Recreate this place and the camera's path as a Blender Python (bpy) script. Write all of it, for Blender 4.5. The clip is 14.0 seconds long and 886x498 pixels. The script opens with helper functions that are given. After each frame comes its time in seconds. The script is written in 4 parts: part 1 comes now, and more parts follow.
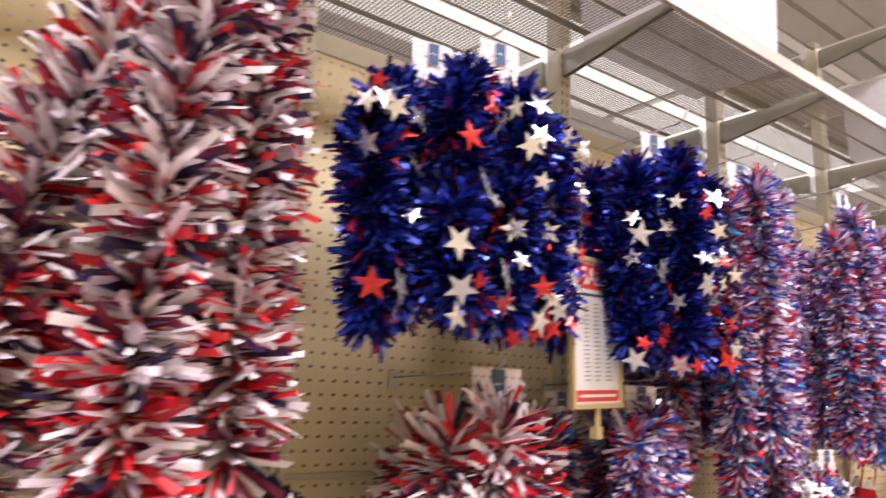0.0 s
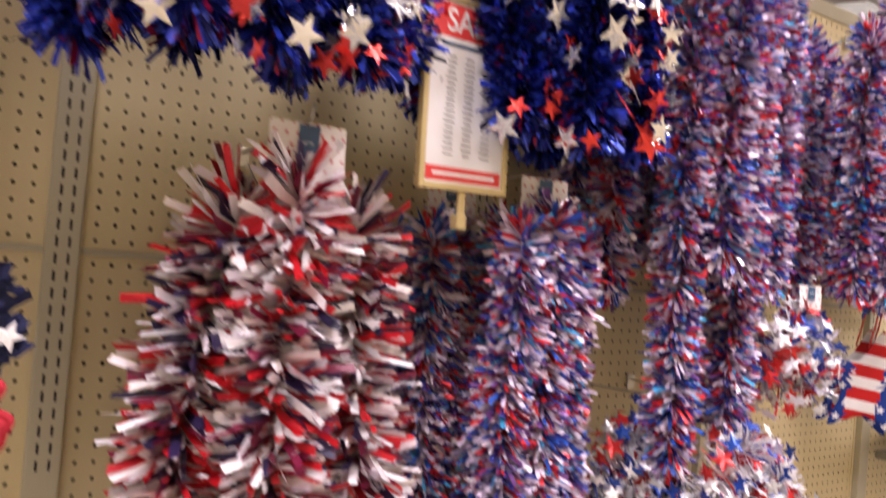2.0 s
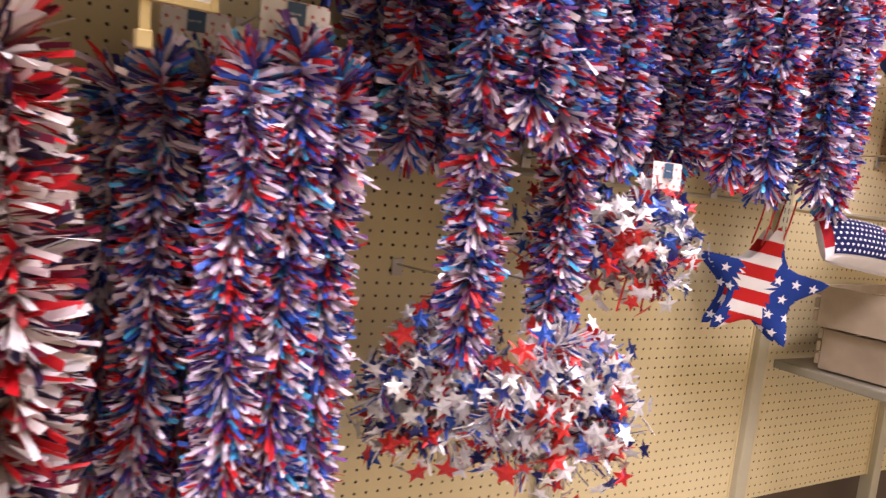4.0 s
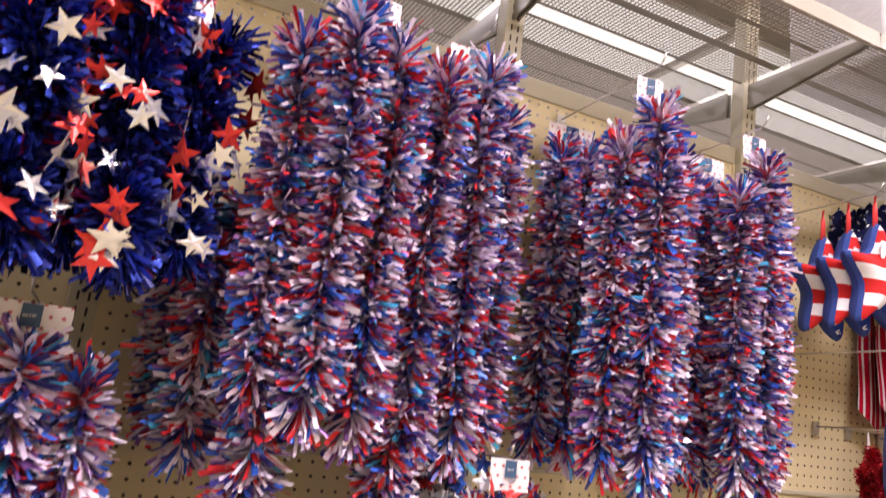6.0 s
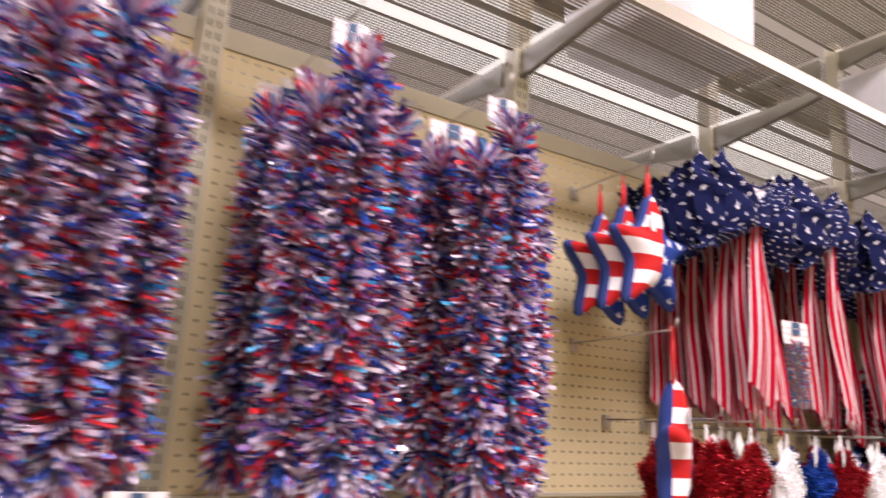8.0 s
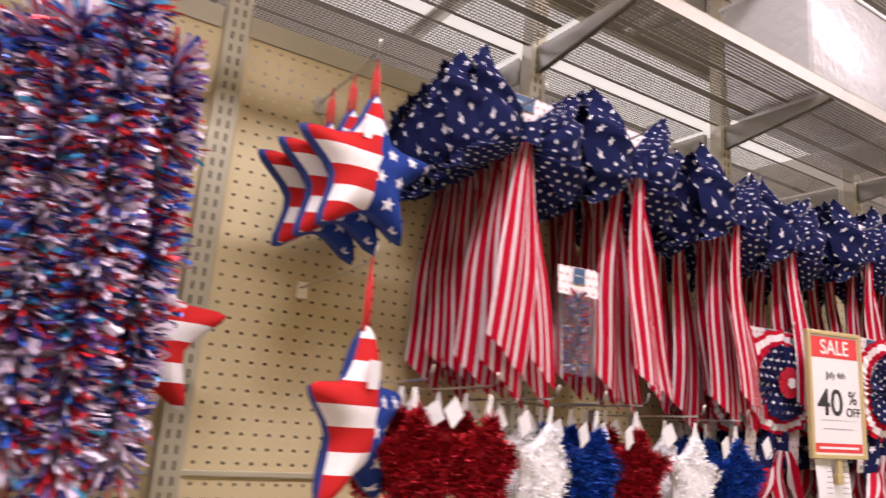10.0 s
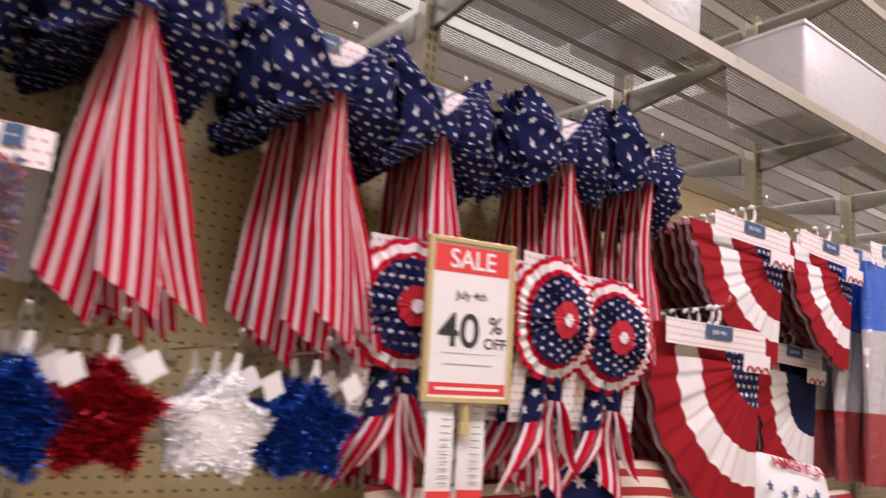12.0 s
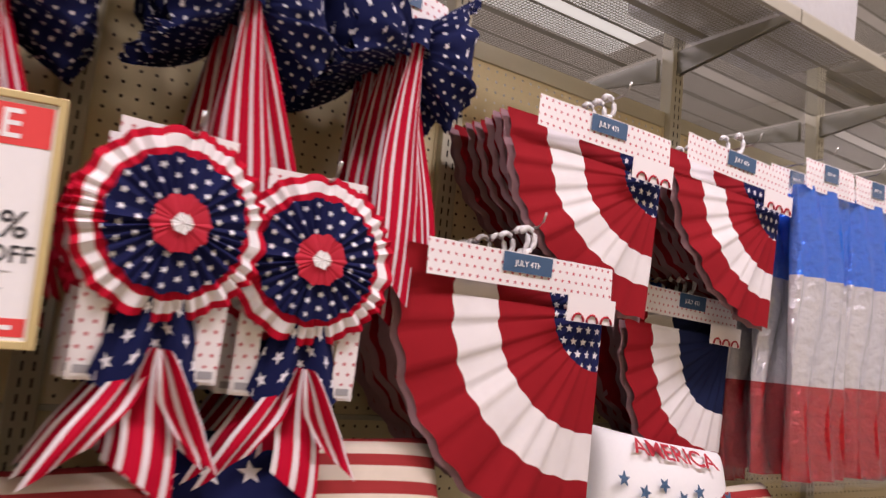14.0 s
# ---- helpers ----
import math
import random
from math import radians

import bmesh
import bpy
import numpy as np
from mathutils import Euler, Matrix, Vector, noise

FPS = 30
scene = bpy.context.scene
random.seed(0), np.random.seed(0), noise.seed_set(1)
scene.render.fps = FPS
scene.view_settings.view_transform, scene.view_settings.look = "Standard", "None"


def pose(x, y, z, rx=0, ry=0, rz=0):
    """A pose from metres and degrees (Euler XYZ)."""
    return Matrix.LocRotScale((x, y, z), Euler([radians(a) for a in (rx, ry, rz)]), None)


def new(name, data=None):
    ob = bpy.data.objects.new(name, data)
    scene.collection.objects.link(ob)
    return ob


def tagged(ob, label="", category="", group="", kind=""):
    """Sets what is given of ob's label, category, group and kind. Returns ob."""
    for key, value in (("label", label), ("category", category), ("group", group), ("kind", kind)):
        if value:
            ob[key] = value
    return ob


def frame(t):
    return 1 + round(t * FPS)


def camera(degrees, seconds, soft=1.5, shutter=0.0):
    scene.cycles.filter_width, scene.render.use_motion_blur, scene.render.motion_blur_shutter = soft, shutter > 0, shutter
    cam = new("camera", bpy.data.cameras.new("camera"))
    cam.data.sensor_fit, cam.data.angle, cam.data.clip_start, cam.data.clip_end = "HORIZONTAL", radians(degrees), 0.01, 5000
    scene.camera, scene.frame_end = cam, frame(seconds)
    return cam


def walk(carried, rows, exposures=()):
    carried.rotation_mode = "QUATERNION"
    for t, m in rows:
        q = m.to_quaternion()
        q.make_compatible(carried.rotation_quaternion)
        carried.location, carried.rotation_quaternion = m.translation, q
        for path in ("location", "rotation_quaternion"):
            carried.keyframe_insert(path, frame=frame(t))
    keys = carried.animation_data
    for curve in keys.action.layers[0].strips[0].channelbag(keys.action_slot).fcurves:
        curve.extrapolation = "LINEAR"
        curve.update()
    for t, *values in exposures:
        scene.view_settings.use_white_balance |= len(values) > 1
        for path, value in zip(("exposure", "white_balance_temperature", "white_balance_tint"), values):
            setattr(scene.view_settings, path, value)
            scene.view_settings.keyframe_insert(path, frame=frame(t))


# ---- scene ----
# Camera: seconds, x, y, z, rx, ry, rz
cam = camera(63.35, 14.0, soft=1.35, shutter=0.65)
PATH = [
    (0, -0.6052, -1.2204, 1.4628, 101.707, -1.814, -37.766),
    (0.5, -0.4720, -1.2534, 1.4663, 102.901, -1.538, -39.080),
    (1, -0.3483, -1.1933, 1.4290, 100.135, -2.733, -38.175),
    (1.5, -0.2388, -1.1556, 1.3853, 95.360, -3.884, -35.752),
    (2, -0.1102, -1.2161, 1.3496, 90.937, -4.885, -31.075),
    (2.2, -0.0702, -1.2220, 1.3231, 89.219, -4.247, -31.510),
    (4.3, 0.3954, -1.2434, 1.2907, 84.277, -7.099, -30.327),
    (4.5, 0.4411, -1.2415, 1.3263, 86.947, -6.991, -30.092),
    (5, 0.5629, -1.2775, 1.3653, 92.846, -6.745, -28.516),
    (5.5, 0.6773, -1.3194, 1.4220, 98.325, -7.227, -26.895),
    (6, 0.7216, -1.3317, 1.4532, 101.298, -7.198, -25.976),
    (6.5, 0.7357, -1.3478, 1.4796, 103.711, -6.375, -25.818),
    (7, 0.7891, -1.3526, 1.4839, 103.518, -4.842, -28.216),
    (7.5, 0.9362, -1.3451, 1.4628, 103.337, -3.361, -31.092),
    (8, 1.1597, -1.2995, 1.4760, 103.078, -3.274, -32.852),
    (8.2, 1.2451, -1.2662, 1.4691, 103.205, -3.009, -34.477),
    (10.5, 2.0777, -1.3630, 1.4539, 102.653, -4.903, -32.538),
    (11, 2.3181, -1.4196, 1.4654, 102.302, -4.141, -34.311),
    (11.5, 2.5020, -1.4199, 1.4495, 101.372, -3.988, -35.837),
    (12, 2.7251, -1.3679, 1.4590, 100.340, -4.598, -37.153),
    (12.5, 2.9295, -1.3579, 1.4463, 99.573, -5.206, -38.107),
    (13, 3.1539, -1.3949, 1.4583, 99.231, -5.721, -37.886),
    (13.5, 3.3437, -1.3620, 1.4521, 98.579, -5.820, -36.723),
    (14, 3.5361, -1.3110, 1.4750, 97.652, -5.606, -33.690),
]
walk(cam, [(t, pose(x, y, z, rx, ry, rz)) for t, x, y, z, rx, ry, rz in PATH], [(0, 0.5), (1, 0.28), (2, 0.45), (4.5, 0.55), (6.5, 0.42), (8.2, 0.3), (11, -0.06), (14, -0.22)])

# ---- light ----
world = bpy.data.worlds.new("store_world")
scene.world = world
world.use_nodes = True
world.node_tree.nodes["Background"].inputs[0].default_value = (1.0, 0.9, 0.75, 1)
world.node_tree.nodes["Background"].inputs[1].default_value = 0.17
scene.view_settings.exposure = 0.0
LAMP = (1.0, 0.865, 0.975)


def strip_lamp(x, y, z, sx, sy, power):
    data = bpy.data.lights.new("ceiling_lamp", "AREA")
    data.shape, data.size, data.size_y, data.energy, data.color = "RECTANGLE", sx, sy, power, LAMP
    ob = new("ceiling_lamp", data)
    ob.matrix_world = pose(x, y, z)
    return tagged(ob, "fluorescent ceiling lamp light", "lamp")


for lx, back in ((-1.5, 36), (2.0, 58), (5.5, 150)):
    strip_lamp(lx, -1.75, 3.70, 2.4, 0.35, 105)
    strip_lamp(lx, 1.9, 3.70, 3.4, 0.9, back)

# ---- materials ----


class Nodes:
    """Short hand for node materials."""

    def __init__(self, name):
        self.mat = bpy.data.materials.new(name)
        self.mat.use_nodes = True
        self.tree = self.mat.node_tree
        self.bsdf = self.tree.nodes["Principled BSDF"]

    def add(self, kind, **values):
        n = self.tree.nodes.new(kind)
        for key, value in values.items():
            n.inputs[key.replace("_", " ")].default_value = value
        return n

    def link(self, a, b):
        self.tree.links.new(a, b)

    def math(self, op, a, b=0.0):
        n = self.tree.nodes.new("ShaderNodeMath")
        n.operation = op
        for i, v in enumerate((a, b)):
            if isinstance(v, (int, float)):
                n.inputs[i].default_value = v
            else:
                self.link(v, n.inputs[i])
        return n.outputs[0]

    def mix(self, fac, a, b, blend="MIX"):
        n = self.tree.nodes.new("ShaderNodeMix")
        n.data_type, n.blend_type = "RGBA", blend
        for i, v in ((0, fac), (6, a), (7, b)):
            if isinstance(v, (int, float)):
                n.inputs[i].default_value = v
            elif isinstance(v, tuple):
                n.inputs[i].default_value = (*v, 1)
            else:
                self.link(v, n.inputs[i])
        return n.outputs[2]

    def noise(self, scale, detail=3.0, coord="Object"):
        c = self.tree.nodes.new("ShaderNodeTexCoord")
        n = self.add("ShaderNodeTexNoise", Scale=scale, Detail=detail)
        self.link(c.outputs[coord], n.inputs["Vector"])
        return n.outputs["Fac"]

    def uv(self):
        c = self.tree.nodes.new("ShaderNodeTexCoord")
        s = self.tree.nodes.new("ShaderNodeSeparateXYZ")
        self.link(c.outputs["UV"], s.inputs[0])
        return s.outputs[0], s.outputs[1]

    def flat(self):
        """Object coordinates across the face of a cloth, in metres."""
        c = self.tree.nodes.new("ShaderNodeTexCoord")
        s = self.tree.nodes.new("ShaderNodeSeparateXYZ")
        self.link(c.outputs["Object"], s.inputs[0])
        return s.outputs[0], s.outputs[2]

    def ramp(self, fac, stops, constant=False):
        n = self.tree.nodes.new("ShaderNodeValToRGB")
        if constant:
            n.color_ramp.interpolation = "CONSTANT"
        e = n.color_ramp.elements
        while len(e) < len(stops):
            e.new(0.5)
        for el, (p, c) in zip(e, stops):
            el.position, el.color = p, (*c, 1)
        self.link(fac, n.inputs[0])
        return n.outputs[0]

    def star_mask(self, u, v, pitch, size, shift=0.5):
        """1 inside five-pointed stars laid out in staggered rows of the given pitch, in metres."""
        m = self.math
        row = m("FLOOR", m("DIVIDE", v, pitch))
        odd = m("MULTIPLY", m("MODULO", m("ABSOLUTE", row), 2.0), shift)
        fx = m("SUBTRACT", m("FRACT", m("ADD", m("DIVIDE", u, pitch), odd)), 0.5)
        fy = m("SUBTRACT", m("FRACT", m("DIVIDE", v, pitch)), 0.5)
        r = m("SQRT", m("ADD", m("MULTIPLY", fx, fx), m("MULTIPLY", fy, fy)))
        ang = m("ARCTAN2", fx, fy)
        fifth = 2 * math.pi / 5
        a = m("ABSOLUTE", m("SUBTRACT", m("FRACT", m("ADD", m("DIVIDE", ang, fifth), 10.5)), 0.5))
        a = m("MULTIPLY", a, fifth)
        big, small = size, size * 0.42
        nx, ny = small * math.sin(math.pi / 5), big - small * math.cos(math.pi / 5)
        edge = m("ADD", m("MULTIPLY", m("MULTIPLY", r, m("COSINE", a)), nx), m("MULTIPLY", m("MULTIPLY", r, m("SINE", a)), ny))
        return m("LESS_THAN", edge, big * nx)

    def finish(self, colour, rough=0.5, metal=0.0, bump=None, strength=0.2, distance=0.002, spec=0.5):
        b = self.bsdf
        if isinstance(colour, tuple):
            b.inputs["Base Color"].default_value = (*colour, 1)
        else:
            self.link(colour, b.inputs["Base Color"])
        if isinstance(rough, (int, float)):
            b.inputs["Roughness"].default_value = rough
        else:
            self.link(rough, b.inputs["Roughness"])
        b.inputs["Metallic"].default_value = metal
        b.inputs["Specular IOR Level"].default_value = spec
        if bump is not None:
            n = self.add("ShaderNodeBump", Strength=strength, Distance=distance)
            self.link(bump, n.inputs["Height"])
            self.link(n.outputs[0], b.inputs["Normal"])
        return self.mat


def painted(name, colour, rough=0.45, metal=0.0, wear=0.12, scale=9.0):
    n = Nodes(name)
    dark = tuple(c * (1 - wear) for c in colour)
    c = n.mix(n.noise(scale), colour, dark)
    c = n.mix(n.math("MULTIPLY", n.noise(140.0), 0.25), c, tuple(k * 0.8 for k in colour))
    return n.finish(c, rough, metal, n.noise(260.0), 0.08, 0.001)


def foil(name, stops, rough=0.28, metal=0.55):
    """Foil strips: each strip takes one of the colours."""
    n = Nodes(name)
    g = n.tree.nodes.new("ShaderNodeNewGeometry")
    rnd = g.outputs["Random Per Island"]
    c = n.ramp(rnd, stops, True)
    shade = n.math("ADD", 0.7, n.math("MULTIPLY", n.math("FRACT", n.math("MULTIPLY", rnd, 37.0)), 0.45))
    mul = n.tree.nodes.new("ShaderNodeVectorMath")
    mul.operation = "SCALE"
    n.link(c, mul.inputs[0])
    n.link(shade, mul.inputs["Scale"])
    r = n.math("ADD", rough, n.math("MULTIPLY", n.math("FRACT", n.math("MULTIPLY", rnd, 91.0)), 0.2))
    return n.finish(mul.outputs[0], r, metal, n.noise(120.0), 0.15, 0.002)


RED, NAVY, WHITE = (0.55, 0.015, 0.025), (0.012, 0.016, 0.075), (0.82, 0.8, 0.8)
CREAM = (0.50, 0.465, 0.325)
M_cream = painted("cream_paint", CREAM, 0.4)
M_board = painted("pegboard_tan", (0.71, 0.605, 0.345), 0.6, 0.0, 0.14, 3.0)
# Deck cream darkened in the colour for shade; lip dimmed against the front lamp.
M_deck = painted("cream_deck_shade", (0.255, 0.24, 0.18), 0.36)
M_lip = painted("cream_lip_dimmed", (0.37, 0.345, 0.26), 0.4)
M_dark = painted("hole_shade_brown", (0.10, 0.07, 0.045), 0.8)
M_slot = painted("slot_dark", (0.03, 0.025, 0.02), 0.8)
M_floor = painted("floor_tile", (0.33, 0.31, 0.28), 0.25)
M_ceiling = painted("ceiling_white", (0.8, 0.78, 0.72), 0.8)
M_wire = painted("zinc_wire", (0.62, 0.6, 0.56), 0.3, 0.9)
M_plastic = painted("white_plastic", (0.78, 0.77, 0.76), 0.35)
M_gold = painted("gold_frame", (0.62, 0.50, 0.24), 0.35, 0.2)
M_paper = painted("white_paper", (0.82, 0.81, 0.80), 0.6, 0.0, 0.04)
M_redink = painted("red_print", (0.72, 0.05, 0.05), 0.55, 0.0, 0.05)
M_black = painted("black_print", (0.03, 0.03, 0.035), 0.55, 0.0, 0.05)
M_grey = painted("grey_print", (0.35, 0.35, 0.36), 0.6, 0.0, 0.05)
M_label = painted("blue_label", (0.045, 0.10, 0.19), 0.55, 0.0, 0.08)
M_string = painted("red_string", (0.65, 0.03, 0.03), 0.6)
M_wood = painted("driftwood", (0.42, 0.34, 0.24), 0.7, 0.0, 0.4, 20.0)
M_blue = painted("blue_cloth", (0.02, 0.05, 0.24), 0.8)
M_rose = painted("tan_burlap", (0.42, 0.27, 0.14), 0.9)
M_redcloth = painted("red_cloth", (0.42, 0.015, 0.03), 0.85)

M_tinsel = foil("tinsel_mix", [(0, (0.68, 0.03, 0.04)), (0.18, (0.88, 0.79, 0.92)), (0.43, (0.04, 0.04, 0.24)), (0.58, (0.22, 0.09, 0.32)), (0.68, (0.035, 0.12, 0.56)), (0.82, (0.68, 0.57, 0.72)), (0.96, (0.08, 0.48, 0.85))], 0.2, 0.2)
M_ribbon = foil("ribbon_mix", [(0, (0.60, 0.012, 0.022)), (0.22, (0.90, 0.86, 0.87)), (0.58, (0.025, 0.016, 0.06)), (0.74, (0.18, 0.012, 0.045)), (0.87, (0.76, 0.68, 0.74))], 0.28, 0.1)
M_bluefoil = foil("blue_tinsel", [(0, (0.014, 0.02, 0.2)), (0.28, (0.025, 0.05, 0.44)), (0.52, (0.008, 0.01, 0.07)), (0.76, (0.09, 0.15, 0.85)), (0.93, (0.24, 0.006, 0.05))], 0.12, 0.6)
M_starmix = foil("star_tinsel", [(0, (0.85, 0.84, 0.86)), (0.45, (0.03, 0.10, 0.50)), (0.62, (0.65, 0.03, 0.03)), (0.78, (0.8, 0.8, 0.84)), (0.9, (0.02, 0.03, 0.2))], 0.25, 0.35)
M_confetti = foil("confetti_mix", [(0, (0.42, 0.01, 0.03)), (0.4, (0.02, 0.03, 0.2)), (0.75, (0.6, 0.55, 0.6)), (0.88, (0.03, 0.1, 0.5))], 0.3, 0.1)
M_redtin = foil("red_tinsel", [(0, (0.45, 0.008, 0.02)), (0.6, (0.28, 0.005, 0.012)), (0.85, (0.65, 0.03, 0.04))], 0.25, 0.6)
M_whitetin = foil("white_tinsel", [(0, (0.97, 0.97, 0.97)), (0.6, (0.93, 0.93, 0.94))], 0.6, 0.0)
M_bluetin = foil("royal_tinsel", [(0, (0.012, 0.07, 0.42)), (0.6, (0.008, 0.04, 0.25)), (0.85, (0.03, 0.16, 0.65))], 0.25, 0.6)
M_navytin = foil("navy_burlap", [(0, (0.012, 0.016, 0.06)), (0.6, (0.02, 0.025, 0.09))], 0.8, 0.0)
M_silver = painted("silver_foil", (0.8, 0.79, 0.78), 0.2, 0.75, 0.08)
M_redfoil = painted("red_foil", (0.72, 0.05, 0.04), 0.2, 0.55, 0.2)


def star_cloth(name, pitch, size, low=(0.006, 0.009, 0.05), high=(0.012, 0.016, 0.07)):
    n = Nodes(name)
    u, v = n.uv()
    c = n.mix(n.star_mask(u, v, pitch, size), n.mix(n.noise(40.0), low, high), (0.78, 0.77, 0.8))
    return n.finish(c, 0.85, 0.0, n.noise(500.0), 0.3, 0.001, spec=0.12)


def stripe_cloth(name, pitch, light=WHITE, dark=(0.58, 0.018, 0.04), along=0, split=0.31):
    n = Nodes(name)
    w = n.math("FRACT", n.math("DIVIDE", n.uv()[along], pitch))
    c = n.mix(n.math("GREATER_THAN", w, split), light, dark)
    c = n.mix(n.math("MULTIPLY", n.noise(30.0), 0.3), c, tuple(k * 0.7 for k in light), "MULTIPLY")
    return n.finish(c, 0.75, 0.0, n.noise(600.0), 0.3, 0.001, spec=0.12)


M_starcloth = star_cloth("navy_star_cloth", 0.0215, 0.23)
M_starsmall = star_cloth("navy_star_cloth_fine", 0.014, 0.32)
M_stripe = stripe_cloth("red_white_stripe_cloth", 0.0205, (0.70, 0.62, 0.64), (0.43, 0.002, 0.024))
M_widestripe = stripe_cloth("wide_red_white_stripe_cloth", 0.028, (0.72, 0.65, 0.66), (0.45, 0.002, 0.025))
M_flagstripe = stripe_cloth("puffy_flag_stripe", 0.062, (0.82, 0.8, 0.78), (0.52, 0.02, 0.02), 1, 0.47)
M_puffstar = star_cloth("royal_star_cloth", 0.042, 0.30, (0.014, 0.035, 0.19), (0.022, 0.055, 0.27))


def dotted(name):
    n = Nodes(name)
    u, v = n.uv()
    c = n.mix(n.star_mask(u, v, 0.0155, 0.27), n.mix(n.noise(20.0), (0.84, 0.81, 0.80), (0.78, 0.74, 0.73)), (0.50, 0.10, 0.12))
    return n.finish(c, 0.55)


M_card = dotted("dotted_card")


def fan_cloth(plain=False):
    """Rings of red, white, red and a star-spangled heart, by the distance kept in v."""
    n = Nodes("bunting_cloth_plain_heart" if plain else "bunting_cloth")
    u, v = n.uv()
    base = n.ramp(v, [(0, NAVY), (0.25, (0.30, 0.011, 0.018)), (0.54, (0.82, 0.79, 0.78)), (0.76, (0.30, 0.011, 0.018))], True)
    if plain:
        base = n.ramp(v, [(0, (0.012, 0.018, 0.06)), (0.5, (0.82, 0.79, 0.78)), (0.76, (0.30, 0.011, 0.018))], True)
    star = n.math("MULTIPLY", n.star_mask(*n.flat(), 0.0225, 0.36), n.math("LESS_THAN", v, -1.0 if plain else 0.25))
    c = n.mix(star, base, (0.8, 0.78, 0.78))
    c = n.mix(n.math("MULTIPLY", n.noise(25.0), 0.35), c, (0.6, 0.58, 0.58), "MULTIPLY")
    return n.finish(c, 0.85, 0.0, n.noise(700.0), 0.35, 0.001, spec=0.12)


M_fan = fan_cloth()
M_fanplain = fan_cloth(True)


def ruffle_cloth():
    """Bands of the gathered rim: v runs from its inner to its outer edge."""
    n = Nodes("rosette_ruffle_cloth")
    v = n.uv()[1]
    red = (0.52, 0.006, 0.03)
    c = n.ramp(v, [(0, (0.80, 0.76, 0.77)), (0.13, red), (0.48, (0.84, 0.81, 0.81)), (0.79, red)], True)
    c = n.mix(n.math("MULTIPLY", n.noise(45.0), 0.25), c, (0.6, 0.58, 0.6), "MULTIPLY")
    return n.finish(c, 0.7, 0.0, n.noise(600.0), 0.3, 0.001, spec=0.12)


def spangled_cloth():
    """Navy cloth with white stars laid across the face of the rosette."""
    n = Nodes("rosette_star_cloth")
    c = n.mix(n.star_mask(*n.flat(), 0.0195, 0.27), n.mix(n.noise(40.0), (0.006, 0.008, 0.045), (0.012, 0.015, 0.07)), (0.80, 0.80, 0.83))
    return n.finish(c, 0.8, 0.0, n.noise(600.0), 0.3, 0.001, spec=0.12)


M_ruffle = ruffle_cloth()
M_spangle = spangled_cloth()
M_crimson = painted("crimson_cloth", (0.52, 0.006, 0.03), 0.75, 0.0, 0.2, 60.0)
M_lining = painted("pale_lining_cloth", (0.36, 0.20, 0.22), 0.85, 0.0, 0.2, 30.0)


def band_foil():
    n = Nodes("foil_curtain")
    v = n.uv()[1]
    c = n.ramp(v, [(0, (0.42, 0.012, 0.02)), (0.31, (0.66, 0.66, 0.69)), (0.68, (0.015, 0.17, 0.85))], True)
    return n.finish(c, 0.16, 0.4, n.noise(45.0), 0.8, 0.012)


M_band = band_foil()


def clear_film(name, colour=(0.4, 0.4, 0.4), alpha=0.06, rough=0.05):
    n = Nodes(name)
    n.bsdf.inputs["Alpha"].default_value = alpha
    return n.finish(colour, rough, 0.0, n.noise(35.0), 0.5, 0.01)


glow = Nodes("lamp_diffuser")
glow.bsdf.inputs["Emission Color"].default_value = (1.0, 0.95, 0.9, 1)
glow.bsdf.inputs["Emission Strength"].default_value = 0.5
M_glow = glow.finish((0.8, 0.8, 0.8), 0.5)
M_film = clear_film("clear_film", (0.6, 0.6, 0.6), 0.10, 0.06)
M_tub = clear_film("frosted_tub", (0.74, 0.735, 0.73), 0.66, 0.3)


# ---- mesh helpers ----
def mesh_of(name, verts, faces, uvs=None, mats=(), smooth=False, pick=None):
    me = bpy.data.meshes.new(name)
    me.from_pydata([tuple(v) for v in verts], [], [tuple(f) for f in faces])
    if uvs is not None:
        layer = me.uv_layers.new(name="UVMap")
        idx = np.empty(len(me.loops), dtype=np.int32)
        me.loops.foreach_get("vertex_index", idx)
        layer.data.foreach_set("uv", np.asarray(uvs, dtype=np.float32)[idx].ravel())
    for m in mats:
        me.materials.append(m)
    if smooth:
        me.polygons.foreach_set("use_smooth", [True] * len(me.polygons))
    if pick is not None:
        me.polygons.foreach_set("material_index", pick)
    me.update()
    return me


def place(name, me, parent=None, m=None, label=""):
    ob = new(name, me)
    if parent is not None:
        ob.parent = parent
    if m is not None:
        ob.matrix_basis = m
    if label:
        ob["label"] = label
    return ob


def part(name, bm, material, parent=None, label="", m=None, smooth=False):
    me = bpy.data.meshes.new(name)
    bm.to_mesh(me)
    bm.free()
    me.materials.append(material)
    if smooth:
        me.polygons.foreach_set("use_smooth", [True] * len(me.polygons))
    return place(name, me, parent, m, label)


def base(name, x, y, z, rz=0.0):
    ob = new(name)
    ob.empty_display_size = 0.05
    ob.matrix_basis = pose(x, y, z, 0, 0, rz)
    return ob


def box_bm(x0, y0, z0, x1, y1, z1, bevel=0.0):
    bm = bmesh.new()
    bmesh.ops.create_cube(bm, size=1.0, matrix=Matrix.Translation(((x0 + x1) / 2, (y0 + y1) / 2, (z0 + z1) / 2)) @ Matrix.Diagonal((x1 - x0, y1 - y0, z1 - z0, 1)))
    if bevel:
        bmesh.ops.bevel(bm, geom=bm.edges[:], offset=bevel, segments=2, affect="EDGES", profile=0.5)
    return bm


